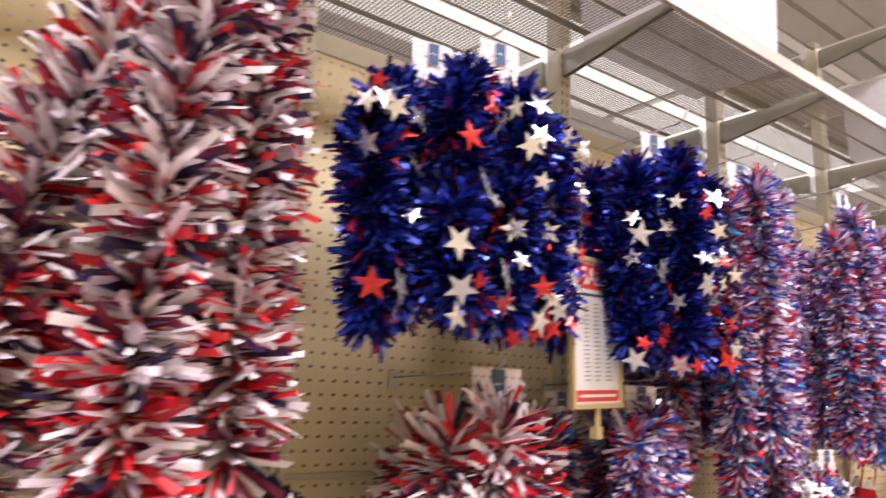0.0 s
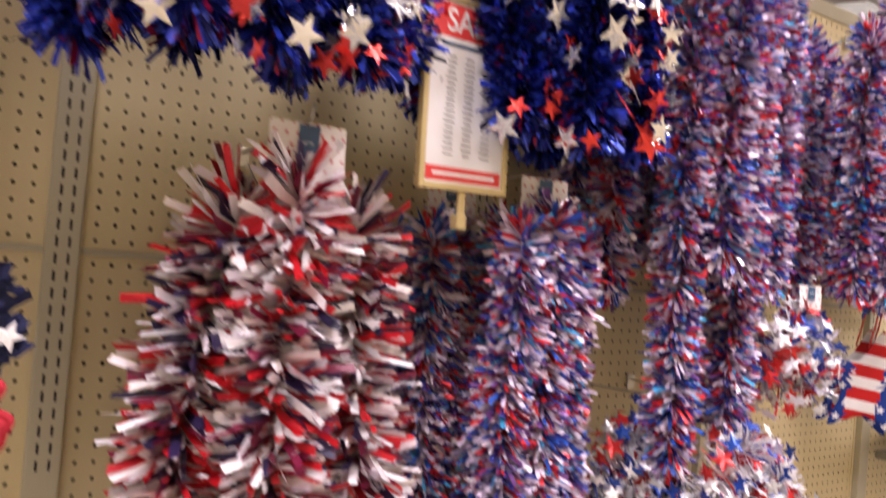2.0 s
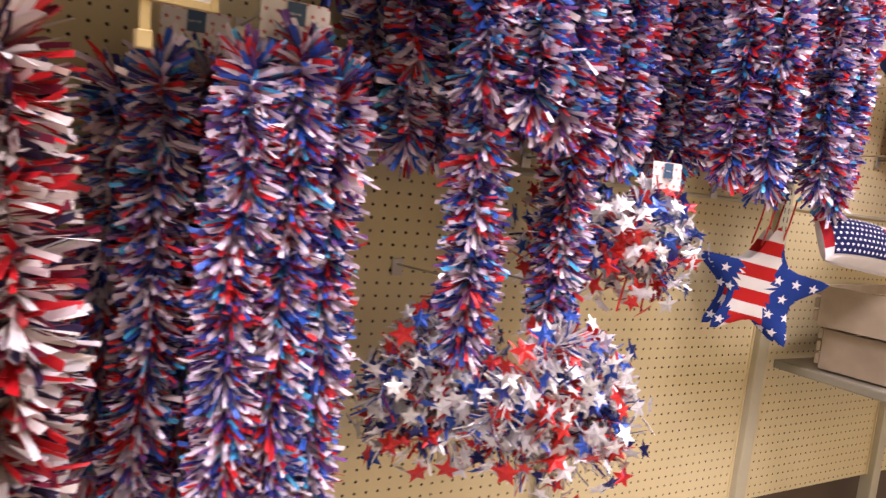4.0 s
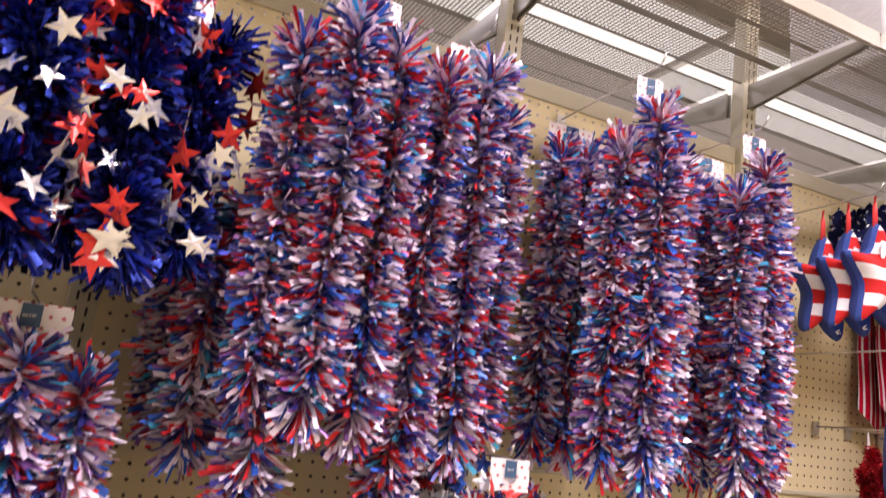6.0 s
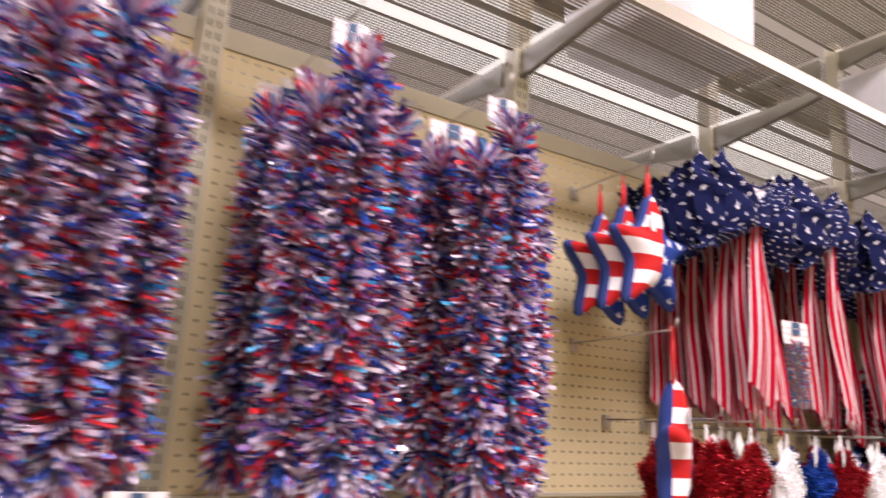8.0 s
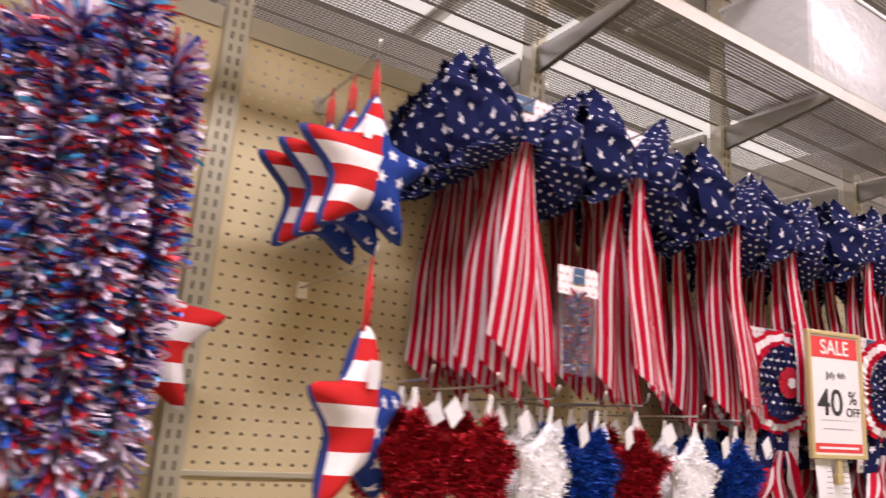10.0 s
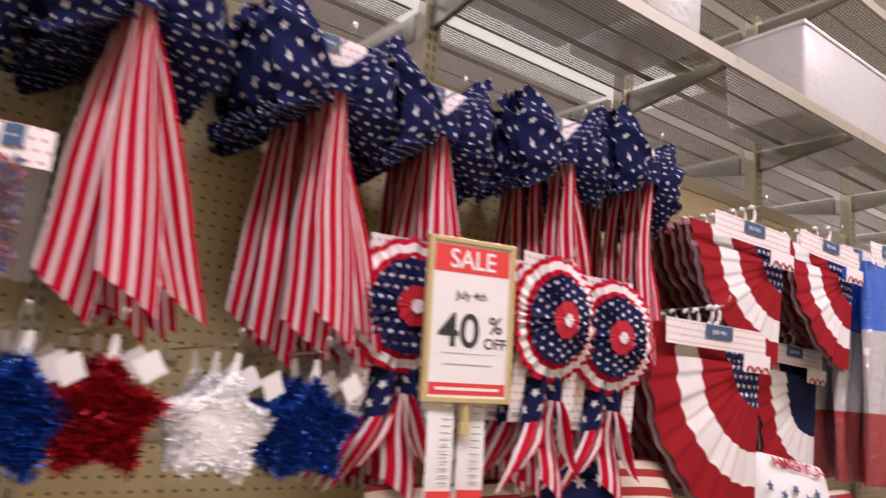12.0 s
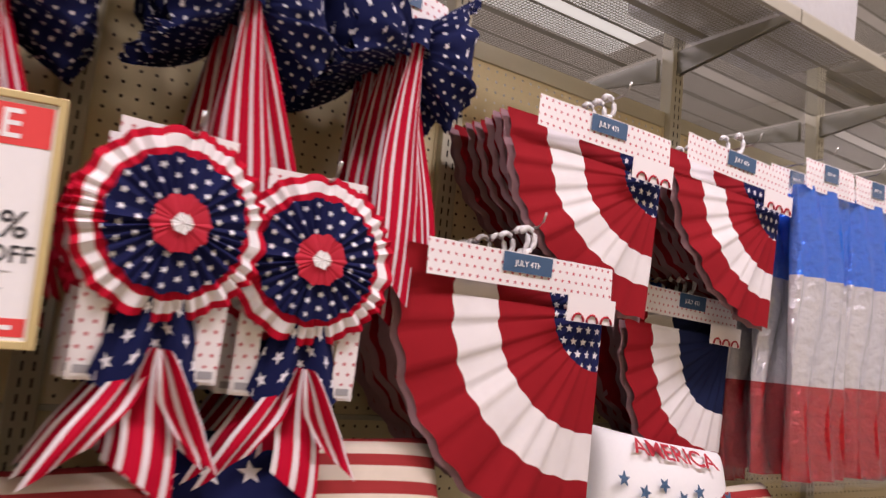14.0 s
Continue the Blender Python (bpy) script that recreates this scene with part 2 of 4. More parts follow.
def rod_mesh(name, points, radius, material, sides=8):
    """A round bar along points."""
    verts, faces = [], []
    pts = [Vector(p) for p in points]
    for i, p in enumerate(pts):
        d = (pts[min(i + 1, len(pts) - 1)] - pts[max(i - 1, 0)]).normalized()
        a = d.orthogonal().normalized()
        b = d.cross(a)
        for k in range(sides):
            t = 2 * math.pi * k / sides
            verts.append(p + radius * (math.cos(t) * a + math.sin(t) * b))
        if i:
            for k in range(sides):
                n = (k + 1) % sides
                faces.append(((i - 1) * sides + k, (i - 1) * sides + n, i * sides + n, i * sides + k))
    faces.append(tuple(range(sides))[::-1])
    faces.append(tuple(range(len(verts) - sides, len(verts))))
    return mesh_of(name, verts, faces, None, (material,), True)


def sheet_mesh(name, nu, nv, fn, material, smooth=True):
    """A cloth grid: fn(a, b) for a, b in 0..1 gives (x, y, z, u, v)."""
    verts, uvs = [], []
    for j in range(nv + 1):
        for i in range(nu + 1):
            x, y, z, u, v = fn(i / nu, j / nv)
            verts.append((x, y, z))
            uvs.append((u, v))
    faces = [(j * (nu + 1) + i, j * (nu + 1) + i + 1, (j + 1) * (nu + 1) + i + 1, (j + 1) * (nu + 1) + i) for j in range(nv) for i in range(nu)]
    return mesh_of(name, verts, faces, uvs, (material,), smooth)


def star_points(r, inner=0.42, turn=0.0):
    return [((r if k % 2 == 0 else r * inner) * math.sin(math.pi * k / 5 + turn), (r if k % 2 == 0 else r * inner) * math.cos(math.pi * k / 5 + turn)) for k in range(10)]


def star_plate(name, r, depth, material, inner=0.42, cut=None):
    """A flat star with thickness, in the xz plane."""
    pts = star_points(r, inner)
    verts = [(x, -depth / 2, z) for x, z in pts] + [(x, depth / 2, z) for x, z in pts] + [(0, -depth / 2 - 0.001, 0), (0, depth / 2 + 0.001, 0)]
    faces = []
    for k in range(10):
        n = (k + 1) % 10
        faces += [(20, n, k), (21, 10 + k, 10 + n), (k, n, 10 + n, 10 + k)]
    return mesh_of(name, verts, faces, [(v[0], v[2]) for v in verts], (material,))


def puffy_star(name, r, depth, mats, rim=False, inner=0.5, tips=False):
    """A stuffed star: domed both ways, split down its middle into two cloths."""
    outline = []
    raw = star_points(r, inner)
    for k in range(10):
        a, b = Vector(raw[k]), Vector(raw[(k + 1) % 10])
        for s in range(4):
            outline.append(a.lerp(b, s / 4))
    for _ in range(1):
        outline = [(outline[i - 1] + 2 * outline[i] + outline[(i + 1) % len(outline)]) / 4 for i in range(len(outline))]
    n, rings = len(outline), 6
    verts, faces, pick = [], [], []
    for side in (-1, 1):
        start = len(verts)
        for j in range(rings):
            f = 1 - (j / rings) ** 1.6
            for p in outline:
                verts.append((p.x * f, side * depth / 2 * (1 - f ** 3.0) ** 0.6, p.y * f))
        verts.append((0, side * depth / 2, 0))
        for j in range(rings):
            for i in range(n):
                k = (i + 1) % n
                if j < rings - 1:
                    f = (start + j * n + i, start + j * n + k, start + (j + 1) * n + k, start + (j + 1) * n + i)
                else:
                    f = (start + j * n + i, start + j * n + k, start + rings * n)
                faces.append(f if side < 0 else f[::-1])
                mid = sum(verts[q][0] for q in f) / len(f)
                pick.append((2 if j == 0 and rim else 1 if mid > (0.12 * r if tips else 0.004) or (tips and mid < -0.36 * r) else 0) if side < 0 else 2)
    return mesh_of(name, verts, faces, [(v[0] + 1, v[2] + 1) for v in verts], mats, True, pick)


def tinsel_mesh(name, line, count, length, width, material, seed, spread=0.25, droop=0.0, twist=0.7, taper=0.25, sweep=0.1):
    """Foil strips bursting out from a line of points; each strip is a bent ribbon of two quads."""
    rng = np.random.default_rng(seed)
    pts = np.array(line, dtype=float)
    seg = np.linalg.norm(np.diff(pts, axis=0), axis=1)
    cum = np.concatenate([[0], np.cumsum(seg)]) / seg.sum()
    s = rng.random(count)
    c = np.stack([np.interp(s, cum, pts[:, i]) for i in range(3)], 1)
    e = 0.02
    d = np.stack([np.interp(np.clip(s + e, 0, 1), cum, pts[:, i]) - np.interp(np.clip(s - e, 0, 1), cum, pts[:, i]) for i in range(3)], 1)
    d /= np.linalg.norm(d, axis=1)[:, None] + 1e-9
    ref = np.where(np.abs(d[:, :1]) > 0.8, np.array([[0.0, 1, 0]]), np.array([[1.0, 0, 0]]))
    a = np.cross(d, ref)
    a /= np.linalg.norm(a, axis=1)[:, None]
    b = np.cross(d, a)
    th = rng.random(count) * 2 * math.pi
    rad = a * np.cos(th)[:, None] + b * np.sin(th)[:, None]
    lean = rng.normal(0, spread, count) + sweep
    ends = np.clip((s - (1 - taper * 0.25)) / (taper * 0.25), 0, 1)
    lean = lean + ends * 1.3
    if taper:
        lean = lean - np.clip(1 - s / (taper * 0.22), 0, 1) * 1.4
    out = rad + d * lean[:, None]
    out /= np.linalg.norm(out, axis=1)[:, None]
    L = length * rng.uniform(0.78, 1.12, count)
    side = np.cross(out, rng.normal(0, 1, (count, 3)) * twist + d * (1 - twist))
    side /= np.linalg.norm(side, axis=1)[:, None] + 1e-9
    w = (width * rng.uniform(0.6, 1.2, count) / 2)[:, None]
    bend = rng.normal(0, 0.11, (count, 3))
    bend[:, 2] -= droop
    mid = c + out * (L * 0.5)[:, None]
    tip = c + out * L[:, None] + bend * L[:, None]
    side2 = side + rng.normal(0, 0.35, (count, 3))
    side2 /= np.linalg.norm(side2, axis=1)[:, None]
    v = np.stack([c - side * w * 0.6, c + side * w * 0.6, mid + side * w, mid - side * w, tip + side2 * w, tip - side2 * w], 1).reshape(-1, 3)
    k = np.arange(count)[:, None] * 6
    faces = np.concatenate([k + np.array([[0, 1, 2, 3]]), k + np.array([[3, 2, 4, 5]])]).tolist()
    return mesh_of(name, v.tolist(), faces, None, (material,))


def star_burst_mesh(name, line, count, reach, size, material, seed):
    """Many small star cut-outs standing out around a line."""
    rng = np.random.default_rng(seed)
    pts = np.array(line, dtype=float)
    flat = star_points(1.0, 0.45)
    verts, faces = [], []
    for _ in range(count):
        s = rng.random() * (len(pts) - 1)
        i = int(s)
        c = pts[i] * (1 - s + i) + pts[min(i + 1, len(pts) - 1)] * (s - i)
        n = Vector(rng.normal(0, 1, 3)).normalized()
        c = Vector(c) + n * reach * rng.uniform(0.7, 1.1)
        nn = (n + Vector(rng.normal(0, 0.5, 3))).normalized()
        a = nn.orthogonal().normalized()
        b = nn.cross(a)
        r = size * rng.uniform(0.75, 1.15)
        k = len(verts)
        verts.append(c + nn * r * 0.12)
        verts += [c + a * x * r + b * z * r for x, z in flat]
        faces += [(k, k + 1 + j, k + 1 + (j + 1) % 10) for j in range(10)]
    return mesh_of(name, verts, faces, None, (material,))


def text_mesh(words, size, material):
    cu = bpy.data.curves.new("letters", "FONT")
    cu.body, cu.size, cu.align_x, cu.align_y, cu.extrude = words, size, "CENTER", "CENTER", 0.0002
    cu.offset = size * 0.012
    ob = bpy.data.objects.new("letters", cu)
    scene.collection.objects.link(ob)
    me = bpy.data.meshes.new_from_object(ob.evaluated_get(bpy.context.evaluated_depsgraph_get()))
    bpy.data.objects.remove(ob)
    me.materials.clear()
    me.materials.append(material)
    return me


UPRIGHT = pose(0, 0, 0, 90, 0, 0)
X0, BAY = -0.044, 0.735
FIRST, LAST = -3, 10

# ---- setting ----
def structure(name, bm, material, label):
    ob = part(name, bm, material)
    return tagged(ob, label, name.split("_")[0], "", "structure")


structure("floor", box_bm(-4, -4, -0.1, 9, 4, 0), M_floor, "pale polished store floor")
structure("ceiling", box_bm(-4, -4, 3.8, 9, 4, 3.9), M_ceiling, "white store ceiling high above the shelves")
structure("wall_aisle", box_bm(-4, -4.1, 0, 9, -4, 3.8), M_board, "tan wall across the aisle")
structure("wall_back", box_bm(-4, 4, 0, 9, 4.1, 3.8), M_ceiling, "pale far wall behind the shelving")
structure("wall_left", box_bm(-4.1, -4, 0, -4, 4, 3.8), M_ceiling, "pale end wall of the store")
structure("wall_right", box_bm(9, -4, 0, 9.1, 4, 3.8), M_ceiling, "pale end wall of the store")
# Added dark sheet; its brown stands for the shade behind the peg holes.
tagged(part("hole_shade_panel", box_bm(-2.2, 0.09, 0.1, 7.6, 0.1, 2.05), M_dark), "dark sheet added behind the pegboard for the shade in its holes", "panel", "", "structure")


def holed_sheet(name, x0, x1, z0, z1, pitch, r, sides, material, stagger=False, thick=0.0, solid=()):
    """A sheet in the xz plane with real round holes; solid: bands of z that stay closed."""
    verts, faces, index = [], [], {}

    def vert(x, z):
        key = (round(x * 1e5), round(z * 1e5))
        if key not in index:
            index[key] = len(verts)
            verts.append((x, 0, z))
        return index[key]

    nx, nz = round((x1 - x0) / pitch), round((z1 - z0) / pitch)
    px, pz = (x1 - x0) / nx, (z1 - z0) / nz
    for j in range(nz):
        for i in range(nx):
            ax, az = x0 + i * px, z0 + j * pz
            cx, cz = ax + px / 2, az + pz / 2
            corner = [vert(ax, az), vert(ax + px, az), vert(ax + px, az + pz), vert(ax, az + pz)]
            if any(a <= cz <= b for a, b in solid):
                faces.append(corner)
                continue
            ring = []
            for k in range(sides):
                t = 2 * math.pi * (k + 0.5) / sides - math.pi * 0.75
                verts.append((cx + r * math.cos(t), 0, cz + r * math.sin(t)))
                ring.append(len(verts) - 1)
            per = sides // 4
            for q in range(4):
                span = [ring[(q * per + s) % sides] for s in range(per + 1)]
                faces.append([corner[q], corner[(q + 1) % 4], span[-1]] + span[-2::-1])
    return mesh_of(name, verts, faces, None, (material,))


M_peg = holed_sheet("pegboard", 0.0315, 0.7035, 1.322, 2.135, 0.0254, 0.0033, 8, M_board)
M_peglow = holed_sheet("pegboard_low", 0.0315, 0.7035, 0.45, 1.3115, 0.0254, 0.0033, 8, M_board)
pegwall = tagged(base("pegboard_wall", 0, 0, 0), "tan perforated pegboard wall in a cream frame", "pegboard", "", "structure")
UPR = box_bm(-0.024, -0.022, 0.0, 0.024, 0.02, 2.9, 0.003)
post_me = bpy.data.meshes.new("upright_post")
UPR.to_mesh(post_me)
UPR.free()
post_me.materials.append(M_cream)
slot_v, slot_f = [], []
for i in range(70):
    for sx in (-0.0085, 0.0085):
        k = len(slot_v)
        z = 1.0 + i * 0.0254
        for dx, dz in ((-0.002, -0.0075), (0.002, -0.0075), (0.002, 0.0075), (-0.002, 0.0075)):
            slot_v.append((sx + dx, -0.0225, z + dz))
        slot_f.append((k, k + 1, k + 2, k + 3))
slot_me = mesh_of("slot", slot_v, slot_f, None, (M_slot,))
rail_bm = box_bm(0.024, -0.004, 2.135, BAY - 0.024, 0.012, 2.18, 0.002)
rail_me = bpy.data.meshes.new("top_rail")
rail_bm.to_mesh(rail_me)
rail_bm.free()
rail_me.materials.append(M_cream)
seam_bm = box_bm(0.024, -0.006, 1.3115, BAY - 0.024, 0.006, 1.322, 0.002)
seam_me = bpy.data.meshes.new("joint_rail")
seam_bm.to_mesh(seam_me)
seam_bm.free()
seam_me.materials.append(M_cream)
edge_bm = box_bm(0.024, -0.003, 0.45, 0.0315, 0.004, 2.135)
edge_me = bpy.data.meshes.new("panel_edge")
edge_bm.to_mesh(edge_me)
edge_bm.free()
edge_me.materials.append(M_board)

for k in range(FIRST, LAST):
    x = X0 + k * BAY
    m = pose(x, 0, 0)
    post = tagged(place("shelf_upright", post_me, None, m), "cream slotted steel upright post", "post", "uprights", "structure")
    place("slot", slot_me, post, None, "dark slots")
    for nm, me in (("panel", M_peg), ("panel", M_peglow), ("top_rail", rail_me), ("joint_rail", seam_me), ("panel_edge", edge_me)):
        place(nm, me, pegwall, m)
    place("panel_edge", edge_me, pegwall, pose(x + BAY - 0.0555, 0, 0))

# overhead shelves with perforated steel decks
DECK_D = 0.357
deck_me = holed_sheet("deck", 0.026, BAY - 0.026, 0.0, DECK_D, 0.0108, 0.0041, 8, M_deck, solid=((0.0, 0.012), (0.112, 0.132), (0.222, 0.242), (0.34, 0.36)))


def bracket_mesh(depth, z0):
    prof = [(-0.022, -0.07), (-0.022, 0.0), (-depth, 0.0), (-depth, -0.018), (-0.05, -0.066)]
    verts = [(sx, y, z + z0) for sx in (-0.0025, 0.0025) for y, z in prof]
    n = len(prof)
    faces = [tuple(range(n))[::-1], tuple(range(n, 2 * n))] + [(i, (i + 1) % n, n + (i + 1) % n, n + i) for i in range(n)]
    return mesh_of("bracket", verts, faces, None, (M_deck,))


brk_me = bracket_mesh(0.35, 0.0)


def lip_mesh():
    prof = [(0, 0.004), (-0.012, 0.004), (-0.014, -0.002), (-0.014, -0.034), (-0.004, -0.036), (-0.004, -0.031), (-0.01, -0.03), (-0.01, 0.0), (0, 0.0)]
    n = len(prof)
    verts = [(sx, y, z) for sx in (0.002, BAY - 0.002) for y, z in prof]
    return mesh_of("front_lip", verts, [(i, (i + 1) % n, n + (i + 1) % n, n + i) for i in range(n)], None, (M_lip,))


lip_me = lip_mesh()


def overhead_shelf(k, y, z, back=False):
    x = X0 + k * BAY
    ob = tagged(base("overhead_shelf", x + (BAY if back else 0), y, z, 180 if back else 0), "cream steel overhead shelf with a perforated deck", "shelf", "overhead shelves")
    place("deck", deck_me, ob, Matrix.Translation((0, -0.008, 0)) @ pose(0, 0, 0, 90, 0, 0))
    place("front_lip", lip_me, ob, pose(0, -0.008 - DECK_D, 0))
    place("bracket", brk_me, ob, pose(0.006, 0, 0))
    place("bracket", brk_me, ob, pose(BAY - 0.006, 0, 0))
    return ob


SHELF_Z = 2.36
for k in range(FIRST, LAST):
    overhead_shelf(k, 0.0, SHELF_Z)
    overhead_shelf(k, 0.03, SHELF_Z, True)
    overhead_shelf(k, 0.0, 2.86)
    overhead_shelf(k, 0.03, 2.86, True)

# ceiling lamp housings
for lx in (-1.5, 2.0, 5.5):
    for ly, hw in ((-1.75, 0.2), (1.9, 0.48)):
        fix = tagged(base("ceiling_light", lx, ly, 3.74), "white ceiling light with a long bright diffuser", "lamp", "ceiling lights")
        part("housing", box_bm(-1.72 if hw > 0.3 else -1.25, -hw, 0.0, 1.72 if hw > 0.3 else 1.25, hw, 0.055, 0.005), M_ceiling, fix)
        hl = 1.68 if hw > 0.3 else 1.2
        part("diffuser", box_bm(-hl, -hw + 0.03, -0.03, hl, hw - 0.03, -0.002, 0.004), M_glow, fix, "glowing white diffuser")

# ---- things: helpers for hanging goods ----
def hook(x, y_tip, z):
    """A double-wire peg hook with a bent-up tip."""
    ob = tagged(base("peg_hook", x, -0.004, z), "thin zinc wire peg hook plugged into the pegboard", "hook", "peg hooks")
    n = -y_tip
    place("prong", rod_mesh("prong", [(0, 0, 0), (0, -n * 0.5, 0.006), (0, -n + 0.02, 0.012), (0, -n + 0.006, 0.02), (0, -n, 0.036)], 0.0021, M_wire), ob)
    part("back_plate", box_bm(-0.012, -0.004, -0.022, 0.012, 0.0, 0.012, 0.001), M_wire, ob)
    return ob


M_cord = painted("lilac_cord", (0.45, 0.36, 0.45), 0.5)
card_cache = {}


def header_card(parent, x, y, z, w, h, legend=True, lean=0.0):
    """A dotted paper header with a blue label; its foot is at z."""
    key = (round(w, 3), round(h, 3))
    if key not in card_cache:
        me = sheet_mesh("header_card", 8, 2, lambda a, b: ((a - 0.5) * w, 0.004 * math.sin(a * 5 + b), b * h, a * w, b * h), M_card)
        lb = sheet_mesh("label_panel", 6, 2, lambda a, b: ((a - 0.5) * w * 0.26, 0.004 * math.sin((0.37 + a * 0.26) * 5 + 0.9) - 0.0015, h * 0.42 + b * h * 0.55, a, b), M_label)
        tx = text_mesh("JULY 4TH", min(w * 0.048, 0.014), M_paper)
        card_cache[key] = (me, lb, tx)
    me, lb, tx = card_cache[key]
    card = place("header_card", me, parent, pose(x, y, z, lean, 0, 0), "cream card with red stars and a blue label")
    lp = place("label_panel", lb, card)
    if legend:
        place("lettering", tx, lp, Matrix.Translation((0, -0.0035, h * 0.68)) @ UPRIGHT)
    return card


def wobble(x, y, z0, z1, seed, amp=0.008, n=9):
    r = random.Random(seed)
    return [(x + r.uniform(-amp, amp), y + r.uniform(-amp, amp), z0 + (z1 - z0) * i / (n - 1)) for i in range(n)]


def garland(label, strands, cards, kind, seed):
    """strands: x, y, top, bottom. kind: 'fine', 'ribbon', 'blue' or 'star'."""
    x, y, top = strands[0][0], strands[0][1], max(s[2] for s in strands)
    ob = tagged(base("tinsel_garland", x, y, top), label, "garland", kind + " garlands")
    for i, (sx, sy, zt, zb, *more) in enumerate(strands):
        shift = more[0] if more else 0.0
        line = [(a - x + shift * max(0.0, (c - zb) / (zt - zb)) ** 3, b - y, c - top) for a, b, c in wobble(sx, sy, zt, zb, seed * 31 + i, 0.02 if kind == "blue" else 0.008)]
        h = zt - zb
        if kind == "fine":
            me = tinsel_mesh("strand", line, int(4700 * h), 0.050, 0.0078, M_tinsel, seed * 7 + i, 0.17, 0.0, 0.55, 0.25, 0.3)
        elif kind == "ribbon":
            me = tinsel_mesh("strand", line, int(2300 * h), 0.078, 0.0115, M_ribbon, seed * 7 + i, 0.17, 0.0, 0.6, 0.25, 0.05)
        elif kind == "blue":
            me = tinsel_mesh("strand", line, int(8500 * h), 0.052, 0.0075, M_bluefoil, seed * 7 + i, 0.45, 0.05)
        else:
            me = tinsel_mesh("strand", line, int(900 * h), 0.04, 0.004, M_starmix, seed * 7 + i)
        st = tagged(place("strand", me, ob), kind="stuff")
        place("core_cord", rod_mesh("core_cord", line, 0.003, M_cord, 6), st)
    for cx, cy, cz, w, h in cards:
        header_card(ob, cx - x, cy - y, cz - top, w, h)
    return ob


silver_star = star_plate("foil_star", 0.025, 0.0006, M_silver, 0.4)
red_star = star_plate("foil_star", 0.025, 0.0006, M_redfoil, 0.4)


def scatter_stars(ob, strands, count, reach, seed, size=(0.8, 1.25)):
    r = random.Random(seed)
    x, y, top = ob.matrix_basis.translation
    for _ in range(count):
        sx, sy, zt, zb = r.choice(strands)[:4]
        z = r.uniform(zb - 0.045, zt)
        t = r.uniform(-2.7, 0.3)
        out = reach * r.uniform(0.75, 1.08)
        dx, dy = math.cos(t), math.sin(t)
        s = r.uniform(*size)
        turn = math.degrees(t) + 90 + r.uniform(-35, 35)
        m = pose(sx + dx * out - x, sy + dy * out - y, z - top, r.uniform(-35, 35), r.uniform(-50, 50), turn) @ Matrix.Diagonal((s, s, s, 1))
        place("foil_star", silver_star if r.random() < 0.55 else red_star, ob, m)


# ---- bay one: ribbon garlands and blue star garlands ----
S = [(-0.53, -0.33, 2.1, 1.3, 0.3), (-0.40, -0.40, 2.12, 1.25, 0.13), (-0.265, -0.36, 2.1, 1.36, -0.05), (-0.33, -0.2, 2.1, 1.35)]
garland("red, white and navy ribbon garland hanging in thick loops", S, [], "ribbon", 1)
S = [(0.09, -0.28, 1.40, 0.75, 0.045), (0.20, -0.33, 1.43, 0.75), (0.335, -0.28, 1.40, 0.75, -0.03), (0.26, -0.18, 1.40, 0.8, -0.04), (0.14, -0.16, 1.38, 0.8, 0.04)]
garland("red, white and navy ribbon garland on a low peg hook", S, [(0.214, -0.31, 1.43, 0.105, 0.085)], "ribbon", 2)
hook(0.21, -0.33, 1.50)

S1 = [(-0.085, -0.37, 1.90, 1.57), (0.02, -0.43, 1.925, 1.60), (0.13, -0.43, 1.93, 1.59), (0.235, -0.39, 1.92, 1.60), (0.32, -0.32, 1.88, 1.62), (0.07, -0.25, 1.96, 1.62), (0.22, -0.2, 1.96, 1.62), (-0.03, -0.36, 1.91, 1.6), (0.075, -0.39, 1.93, 1.61), (0.185, -0.37, 1.93, 1.6), (0.28, -0.33, 1.9, 1.62)]
b1 = garland("metallic blue tinsel garland with red and silver stars", S1, [], "blue", 3)
scatter_stars(b1, S1[:5] + S1[7:], 150, 0.07, 5, (0.65, 1.15))
for cx, cy in ((0.02, -0.36), (0.1, -0.43), (0.18, -0.3)):
    header_card(b1, cx - S1[0][0], cy - S1[0][1], 1.955 - 1.96, 0.075, 0.065)
hook(0.09, -0.46, 2.02)
S2 = [(0.44, -0.24, 1.88, 1.6), (0.50, -0.36, 1.90, 1.58), (0.60, -0.41, 1.94, 1.57), (0.71, -0.38, 1.93, 1.57), (0.79, -0.30, 1.9, 1.6), (0.60, -0.2, 1.95, 1.6), (0.73, -0.16, 1.95, 1.58), (0.55, -0.35, 1.92, 1.58), (0.655, -0.36, 1.93, 1.58)]
b2 = garland("metallic blue tinsel garland with red and silver stars", S2, [(0.62, -0.34, 1.955, 0.075, 0.07), (0.75, -0.2, 1.965, 0.075, 0.06)], "blue", 4)
scatter_stars(b2, S2[1:5] + S2[7:], 125, 0.07, 8, (0.65, 1.15))
hook(0.62, -0.42, 2.02)

